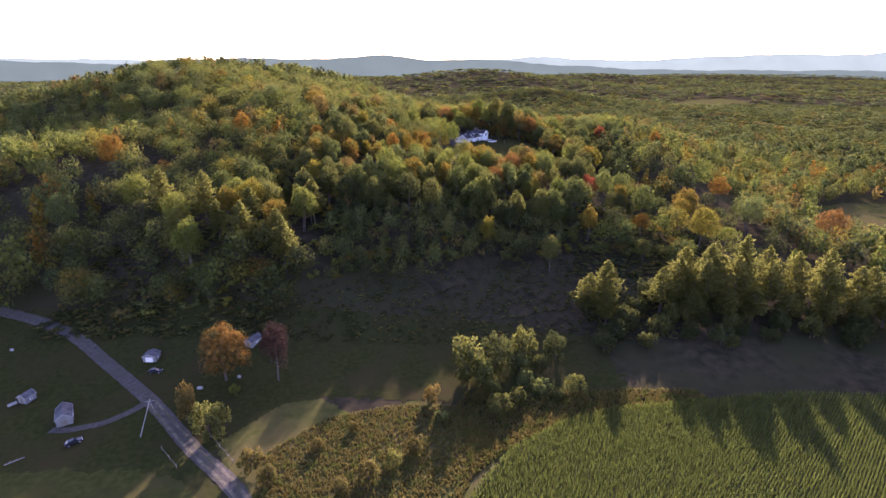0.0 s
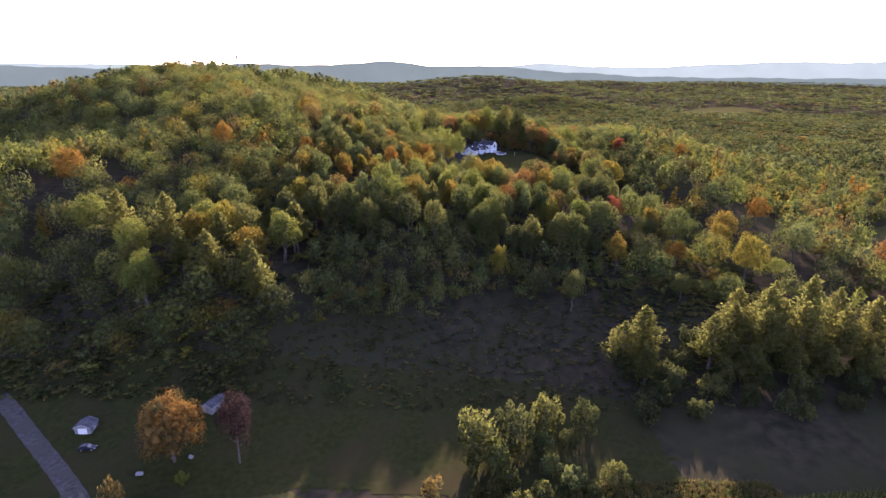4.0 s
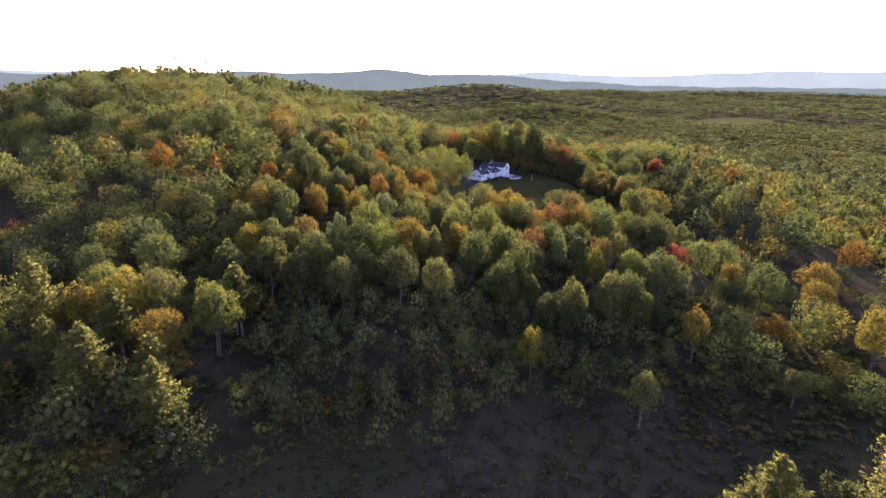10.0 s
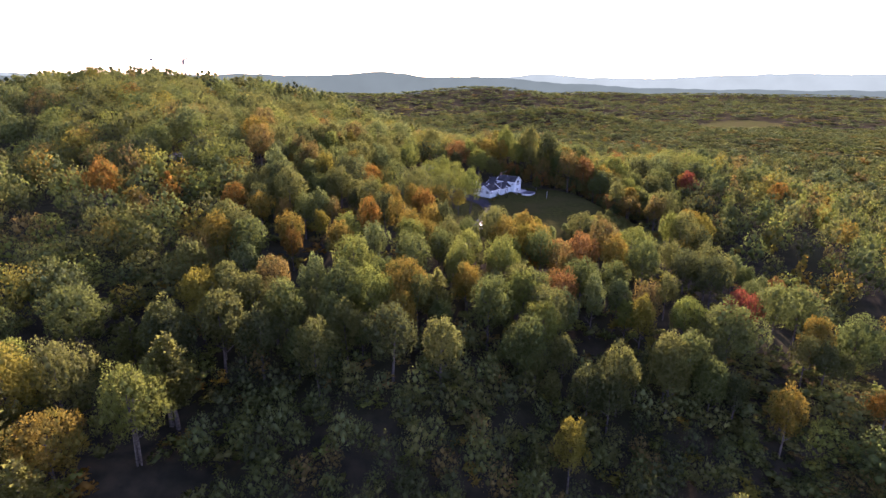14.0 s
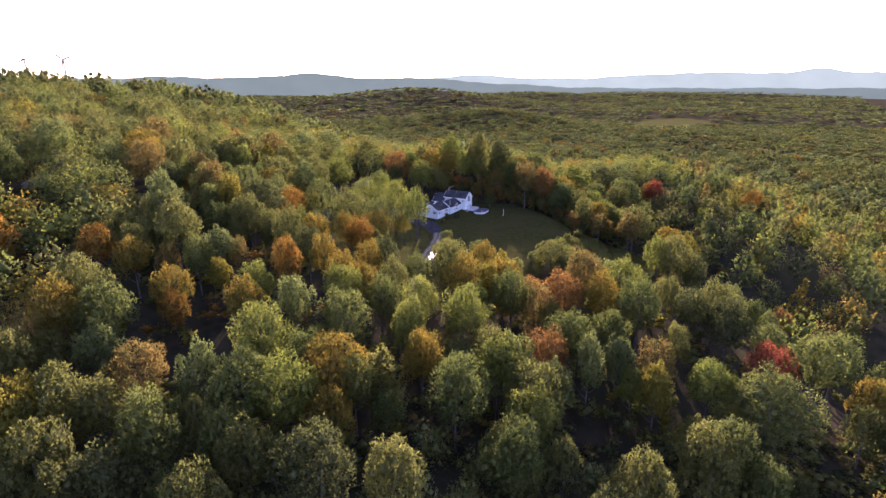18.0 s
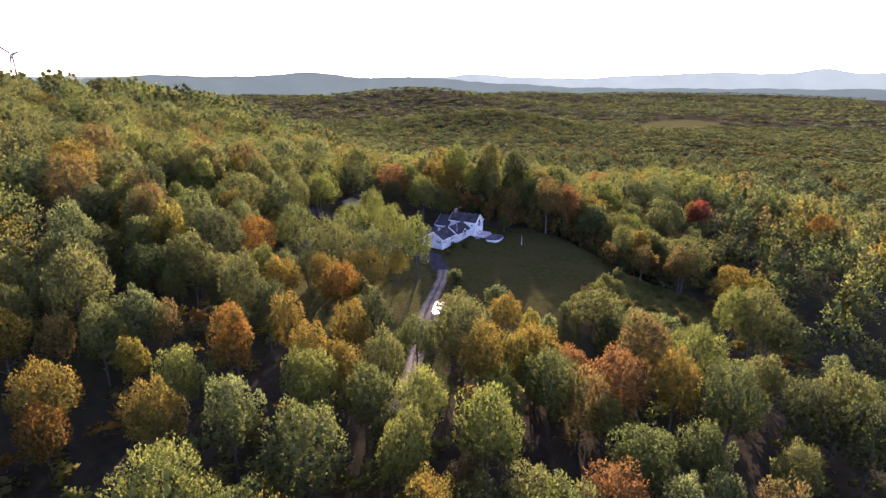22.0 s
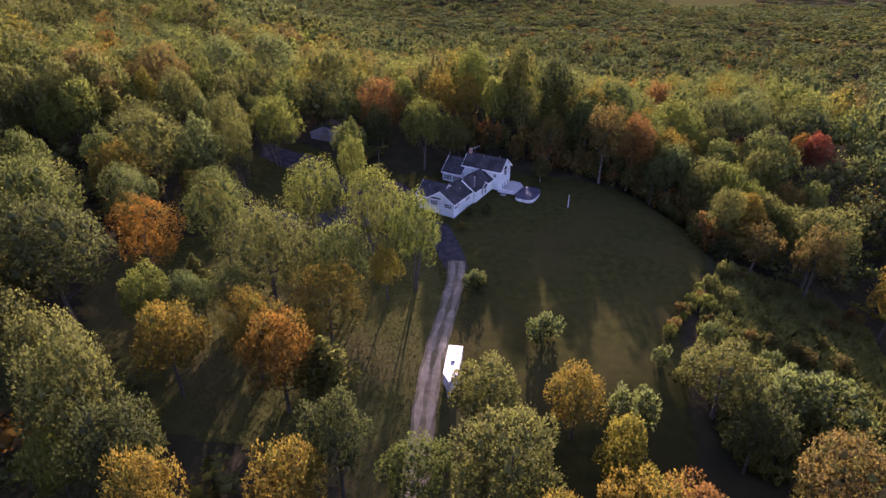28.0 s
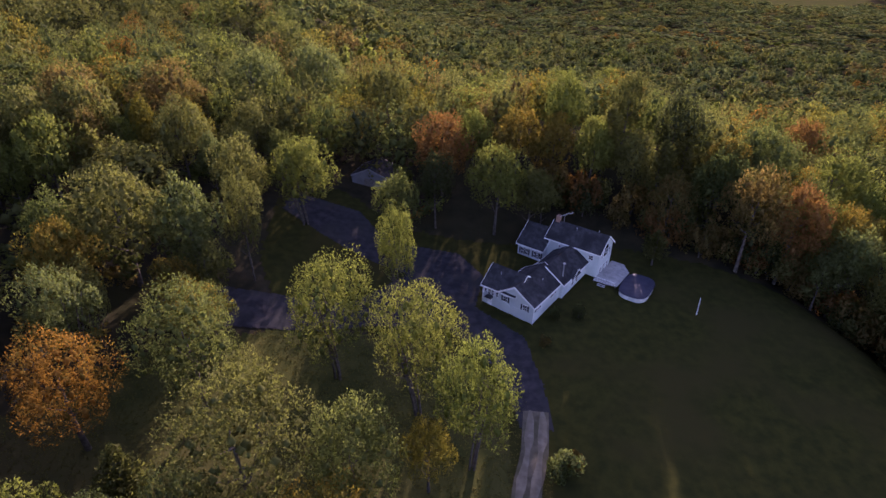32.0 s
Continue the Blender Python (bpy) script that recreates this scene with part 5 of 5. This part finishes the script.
part("cover", oval(B(), 2.6, 4.15, 1.18, 1.24), COVER, pool, "dark blue winter cover")

# the camper beside the drive
a = Vector((10.5, 379.4, 0))
d = Vector((12.35, 386.3, 0)) - a
camper = thing("travel_trailer", Matrix.Translation((a.x, a.y, height(11.4, 383) + 0.1)) @ Matrix.Rotation(math.atan2(d.y, d.x) - math.pi / 2, 4, "Z"), "long white travel trailer parked beside the gravel drive", "trailer")
L = d.length
body = B()
solid(body, [(-1.2, L, 0.6), (1.2, L, 0.6), (1.2, 0.2, 0.6), (0.0, -1.6, 0.6), (-1.2, 0.2, 0.6)], (0, 0, 2.1))
bmesh.ops.bevel(body, geom=[e for e in body.edges], offset=0.08, segments=2, affect="EDGES")
part("body", body, PALE, camper, "white ribbed trailer body")
top = B()
solid(top, [(-1.22, L + 0.02, 2.70), (1.22, L + 0.02, 2.70), (1.22, 0.2, 2.70), (0.0, -1.62, 2.62), (-1.22, 0.2, 2.70)], (0, 0, 0.08))
part("roof", top, RV_ROOF, camper, "white stained rubber roof")
part("roof_vent", block(B(), -0.3, 0.3, L * 0.42, L * 0.42 + 0.65, 2.78, 3.02, 0.05), METAL, camper, "grey roof air unit")
part("hatch", block(B(), 0.35, 0.75, L * 0.75, L * 0.75 + 0.4, 2.78, 2.88, 0.02), TRIM, camper)
for k in range(5):
    part("roof_seam", block(B(), -1.1 + 0.5 * k, -1.07 + 0.5 * k, L * 0.55, L * 0.98, 2.78, 2.795), PALE, camper)
for u in (-1.05, 1.05):
    for v in (L * 0.45, L * 0.45 + 0.85):
        w = part("wheel", rod(B(), (u - 0.12, v, 0.33), (u + 0.12, v, 0.33), 0.34, sides=18), TYRE, camper)
        part("rim", rod(B(), (u - 0.14, v, 0.33), (u + 0.14, v, 0.33), 0.19, sides=14), METAL, w)
bar = B()
rod(bar, (-0.6, -0.4, 0.55), (0, -2.5, 0.5), 0.05)
rod(bar, (0.6, -0.4, 0.55), (0, -2.5, 0.5), 0.05)
rod(bar, (0, -2.4, 0.5), (0, -2.4, 0.02), 0.05)
part("drawbar", bar, METAL, camper)
for v in (1.2, 3.2, 5.6):
    for s in (-1, 1):
        part("window", block(B(), s * 1.2 - 0.02, s * 1.2 + 0.02, v, v + 0.8, 1.55, 2.1), GLASS, camper)
part("door", block(B(), 1.19, 1.23, 4.3, 4.95, 0.75, 2.4), TRIM, camper)


SHED_TRIM = surface("dull_shed_trim", (0.17, 0.17, 0.17), (0.24, 0.24, 0.235), 2.0, 0.7)
IRON = surface("dark_grey_steel", (0.035, 0.037, 0.042), (0.06, 0.062, 0.068), 2.0, 0.7)
SHED_WALL = siding("faded_shed_boards", (0.11, 0.11, 0.115), (0.17, 0.17, 0.175))


def shed(name, x, y, turn, w, l, eave, ridge, label, wall=None, roof=None, door=1.2, group="farm sheds", sink=0.15, panel=None):
    ob = thing(name, pose(x, y, height(x, y) - sink, 0, 0, turn), label, "shed", group)
    gable_block(ob, -w / 2, w / 2, 0, l, -0.3, eave, ridge, "v", 0.2, wall or SHED_WALL, roof or SHED_ROOF, SHED_TRIM)
    dr = part("door", block(B(), -door / 2, door / 2, -0.06, -0.01, 0.1, min(2.1, eave - 0.1)), panel or WOOD, ob, "plank shed door")
    part("door_handle", block(B(), door / 2 - 0.14, door / 2 - 0.1, -0.12, -0.065, 1.0, 1.15), METAL, dr)
    window(ob, (w / 2 + 0.02, l * 0.5, 1.0), "v", 1, 0.6, 0.7, False)
    return ob


shed("barn", -115.0, 138.8, 32, 4.2, 7.2, 2.8, 4.3, "white gabled shed with a grey roof in the yard", door=1.8)
shed("garden_shed", -135.6, 149.4, -14, 3.2, 3.6, 2.3, 3.4, "small white garden shed with purple-grey roof")
shed("garden_shed", -106.4, 172.8, 2, 4.6, 4.0, 2.3, 3.3, "small white shed with a pale double door", door=2.6, panel=PALE)
shed("garden_shed", -73.6, 182.0, -20, 3.6, 6.0, 2.3, 3.4, "grey-roofed shed behind the orange maple")
shed("garage", -15.0, 481.0, -15, 9.0, 8.0, 2.6, 4.6, "low outbuilding with a dark grey roof by the forecourt", roof=ROOF, door=2.6, group="")
shed("garden_shed", -131.0, 412.0, 20, 5.0, 9.0, 3.0, 4.4, "grey-roofed shed half hidden on the wooded hill")


def car(x, y, turn, label):
    ob = thing("car", pose(x, y, height(x, y) + 0.1, 0, 0, turn), label, "car", "parked cars")
    low = B()
    solid(low, [(-2.2, -0.85, 0.35), (2.15, -0.85, 0.35), (2.25, -0.85, 0.75), (1.2, -0.85, 0.95), (-2.1, -0.85, 0.98), (-2.25, -0.85, 0.7)], (0, 1.7, 0))
    bmesh.ops.bevel(low, geom=list(low.edges), offset=0.07, segments=2, affect="EDGES")
    part("body", low, CAR_PAINT, ob)
    cab = B()
    solid(cab, [(-1.9, -0.72, 0.93), (0.95, -0.72, 0.93), (0.25, -0.72, 1.45), (-1.35, -0.72, 1.45)], (0, 1.44, 0))
    bmesh.ops.bevel(cab, geom=list(cab.edges), offset=0.06, segments=2, affect="EDGES")
    part("cabin", cab, GLASS, ob, "dark glazed cabin")
    part("roof", block(B(), -1.3, 0.2, -0.66, 0.66, 1.44, 1.48, 0.015), CAR_PAINT, ob)
    for u in (-1.4, 1.4):
        for v in (-0.8, 0.8):
            w = part("wheel", rod(B(), (u, v - 0.1, 0.3), (u, v + 0.1, 0.3), 0.31, sides=16), TYRE, ob)
            part("rim", rod(B(), (u, v - 0.115, 0.3), (u, v + 0.115, 0.3), 0.18, sides=12), METAL, w)
    for v in (-0.6, 0.6):
        part("headlight", block(B(), 2.17, 2.27, v - 0.17, v + 0.17, 0.62, 0.76, 0.01), TRIM, ob, "bright headlight")
        part("tail_light", block(B(), -2.27, -2.18, v - 0.14, v + 0.14, 0.68, 0.82, 0.01), STONE, ob)
    return ob


car(-107.3, 130.9, 46, "dark car parked in the shaded farm yard")
car(-101.4, 167.0, 4, "dark car parked beside the small white shed")

pole = thing("utility_pole", pose(-89.7, 133.9, height(-89.7, 133.9) - 0.3), "pale leaning wooden utility pole with a cross-arm", "pole")
part("post", rod(B(), (0, 0, 0), (4.9, 0.5, 13.2), 0.15, 0.10, 10), SHED_TRIM, pole)
part("crossarm", rod(B(), (3.4, 0.2, 12.3), (6.0, 0.7, 12.6), 0.08, sides=6), SHED_TRIM, pole)
part("brace", rod(B(), (4.75, 0.48, 12.9), (5.9, -0.5, 10.6), 0.05, sides=6), SHED_TRIM, pole, "slanting pale brace")
for k in range(3):
    part("insulator", rod(B(), (3.6 + k * 1.1, 0.22 + k * 0.2, 12.35 + k * 0.12), (3.6 + k * 1.1, 0.22 + k * 0.2, 12.7 + k * 0.12), 0.06, 0.04), GLASS, pole)


def guard_rail(points, label):
    ob = thing("guard_rail", Matrix.Translation((*points[0], height(*points[0]))), label, "rail", "bridge rails")
    o = Vector((*points[0], height(*points[0])))
    ps = [Vector((x, y, height(x, y))) - o for x, y in points]
    for p in ps:
        part("post", rod(B(), p, p + Vector((0, 0, 1.5)), 0.12, 0.10, 8), WOOD, ob)
    for p, q in zip(ps, ps[1:]):
        part("rail", rod(B(), p + Vector((0, 0, 0.8)), q + Vector((0, 0, 0.8)), 0.06, sides=6), WOOD, ob)
    return ob


guard_rail([(-68.6, 134.0), (-64.4, 129.6), (-61.2, 126.4), (-58.2, 123.2)], "weathered wooden posts and rail at the roadside ditch")
guard_rail([(-80.5, 128.4), (-76.5, 124.6), (-73.0, 121.3)], "weathered roadside posts and rail on the yard side")

for x, y, turn, ln in ((-82, 158, 8, 1.7), (-71, 164.4, -20, 1.0), (-138.2, 148.6, 60, 2.4), (-161, 179.5, 10, 1.2)):
    pile = thing("covered_log_pile", pose(x, y, height(x, y) + 0.08, 0, 0, turn), "low log pile under a pale tarpaulin in the yard", "log pile", "log piles")
    tarp = B()
    solid(tarp, [(-ln / 2, -0.55, 0.25), (-ln / 2, -0.4, 0.75), (-ln / 2, 0, 0.95), (-ln / 2, 0.4, 0.75), (-ln / 2, 0.55, 0.25)], (ln, 0, 0))
    bmesh.ops.bevel(tarp, geom=list(tarp.edges), offset=0.05, segments=2, affect="EDGES")
    part("tarpaulin", tarp, SHED_TRIM, pile, "pale weathered tarpaulin")
    for k in range(4):
        part("log", rod(B(), (-ln / 2 - 0.12, -0.36 + 0.24 * k, 0.14), (ln / 2 + 0.12, -0.36 + 0.24 * k, 0.14), 0.12, sides=8), WOOD, pile)
trunk_log = thing("fallen_log", pose(-120.5, 121.7, height(-120.5, 121.7) + 0.25, 0, 0, 0), "pale bare log lying in the yard", "log")
part("stem", rod(B(), (0, 0, 0), (3.4, 3.2, 0.05), 0.2, 0.14, 9), PALE_BARK, trunk_log)
for k in range(2):
    part("stub", rod(B(), (0.9 + k, 0.85 + k * 0.95, 0.1), (0.6 + k * 1.2, 1.3 + k, 0.5), 0.06, 0.03, 6), PALE_BARK, trunk_log)

lawn_post = thing("lawn_post", pose(49.05, 439.0, height(49, 439)), "slender pale leaning post on the lawn", "post")
part("shaft", rod(B(), (0, 0, -0.2), (0.25, 0.6, 3.2), 0.09, 0.06, 8), PALE, lawn_post)
part("cap", rod(B(), (0.25, 0.6, 3.2), (0.26, 0.62, 3.3), 0.08, 0.02, 8), TRIM, lawn_post)


def turbine(x, y, hub, turn, spin):
    z = height(x, y)
    ob = thing("wind_turbine", pose(x, y, z, 0, 0, turn), "small grey wind turbine on the wooded hilltop", "wind turbine", "wind turbines")
    h = hub - z
    part("tower", rod(B(), (0, 0, -0.5), (0, 0, h), 0.6, 0.42, 12), IRON, ob, "slim dark grey tower")
    part("nacelle", block(B(), -0.5, 0.5, -1.4, 1.2, h - 0.3, h + 0.6, 0.2), IRON, ob)
    part("tail", block(B(), -0.05, 0.05, 1.1, 2.6, h - 0.2, h + 0.9, 0.02), IRON, ob, "tail vane")
    hubp = part("hub", rod(B(), (0, -1.4, h + 0.15), (0, -2.0, h + 0.15), 0.4, 0.15, 12), IRON, ob)
    for k in range(3):
        t = radians(spin + 120 * k)
        bl = B()
        d = Vector((math.cos(t), 0, math.sin(t)))
        s = Vector((-math.sin(t), 0, math.cos(t)))
        c = Vector((0, -1.7, h + 0.15))
        solid(bl, [c + d * 0.2 - s * 0.35, c + d * 1.2 - s * 0.7, c + d * 6.4 - s * 0.4, c + d * 6.4 + s * 0.3, c + d * 1.0 + s * 0.45], (0, 0.12, 0))
        part("blade", bl, IRON, hubp)
    return ob


turbine(-206.4, 599.0, 118.5, 10, 20)
turbine(-239.4, 616.0, 119.5, 70, 80)


# ---- corn, tall grass and weeds ----
def tufts(name, px, py, tall, wide, blades, mat, label, category, seed, lift=0.0):
    """Upright clumps of blades, each clump its own size and turn."""
    r = np.random.default_rng(seed)
    k = len(px)
    a = r.uniform(0, 6.28, (k, blades))
    hgt, wid = (tall * r.uniform(0.65, 1.2, (k, blades))), (wide * r.uniform(0.6, 1.3, (k, blades)))
    base = np.stack([px, py, ground(px, py) + lift], -1)[:, None]
    d = np.stack([np.cos(a), np.sin(a), 0 * a], -1)
    s = np.stack([-np.sin(a), np.cos(a), 0 * a], -1)
    up = np.array([0, 0, 1.0])
    p0 = base + d * wid[..., None] * 0.08 - s * wid[..., None] * 0.22 + up * (hgt * 0.15)[..., None]
    p1 = base + d * wid[..., None] * 0.08 + s * wid[..., None] * 0.22 + up * (hgt * 0.15)[..., None]
    p2 = base + d * wid[..., None] * r.uniform(0.4, 1.0, (k, blades, 1)) + up * hgt[..., None]
    v = np.stack([p0, p1, p2], 2).reshape(-1, 3)
    me = mesh_from(name, v, np.arange(len(v)).reshape(-1, 3), [mat], tone=np.repeat(r.uniform(0, 1, k), blades))
    return tagged(new(name, me), label, category, kind="stuff")


r = np.random.default_rng(31)
ROW, GAP = radians(45.0), 0.78
c, s = math.sin(ROW), math.cos(ROW)
along, rows = np.meshgrid(np.arange(-60, 260, 0.50), np.arange(-190, 120, GAP))
cx = (along * c - rows * s + r.normal(size=along.shape) * 0.10).ravel() + 20
cy = (along * s + rows * c * 1.0 + r.normal(size=along.shape) * 0.10).ravel() + 60
keep = inside(FIELD_EDGE, cx, cy)
tufts("corn_field", cx[keep], cy[keep], 2.2, 0.56, 5, LEAF["corn"], "standing green corn in close straight rows", "corn", 33)


def strew(poly, count, seed):
    q = np.random.default_rng(seed)
    xs, ys = [p[0] for p in poly], [p[1] for p in poly]
    x, y = q.uniform(min(xs), max(xs), count * 3), q.uniform(min(ys), max(ys), count * 3)
    k = inside(poly, x, y)
    return x[k][:count], y[k][:count]


x, y = strew([(-48, 100), (-50, 128), (-36, 143), (-14, 150), (4, 149), (18, 133), (8, 117), (0, 100), (-24, 92)], 9500, 41)
tufts("weeds", x, y, 0.95, 0.6, 5, LEAF["weed"], "tangled brown and green weeds in the rough meadow", "weeds", 42)
x, y = strew([(4, 149), (8, 118), (18, 128), (36, 140), (58, 147), (86, 150), (84, 156), (62, 157), (40, 156), (20, 150), (8, 156)], 5200, 43)
tufts("tall_grass", x, y, 1.2, 0.7, 5, LEAF["weed"], "tall straw-coloured grass along the field edge", "grass", 44)
x, y = strew(ORCHARD_EDGE, 16000, 45)
tufts("rough_grass", x, y, 0.22, 0.4, 3, LEAF["grass"], "rough dry grass under the scattered trees", "grass", 46)
x, y = strew(BROOM, 4200, 47)
tufts("hedge_weeds", x, y, 1.5, 1.0, 7, LEAF["olive"], "tangled brush along the lawn's lower edge", "brush", 48)
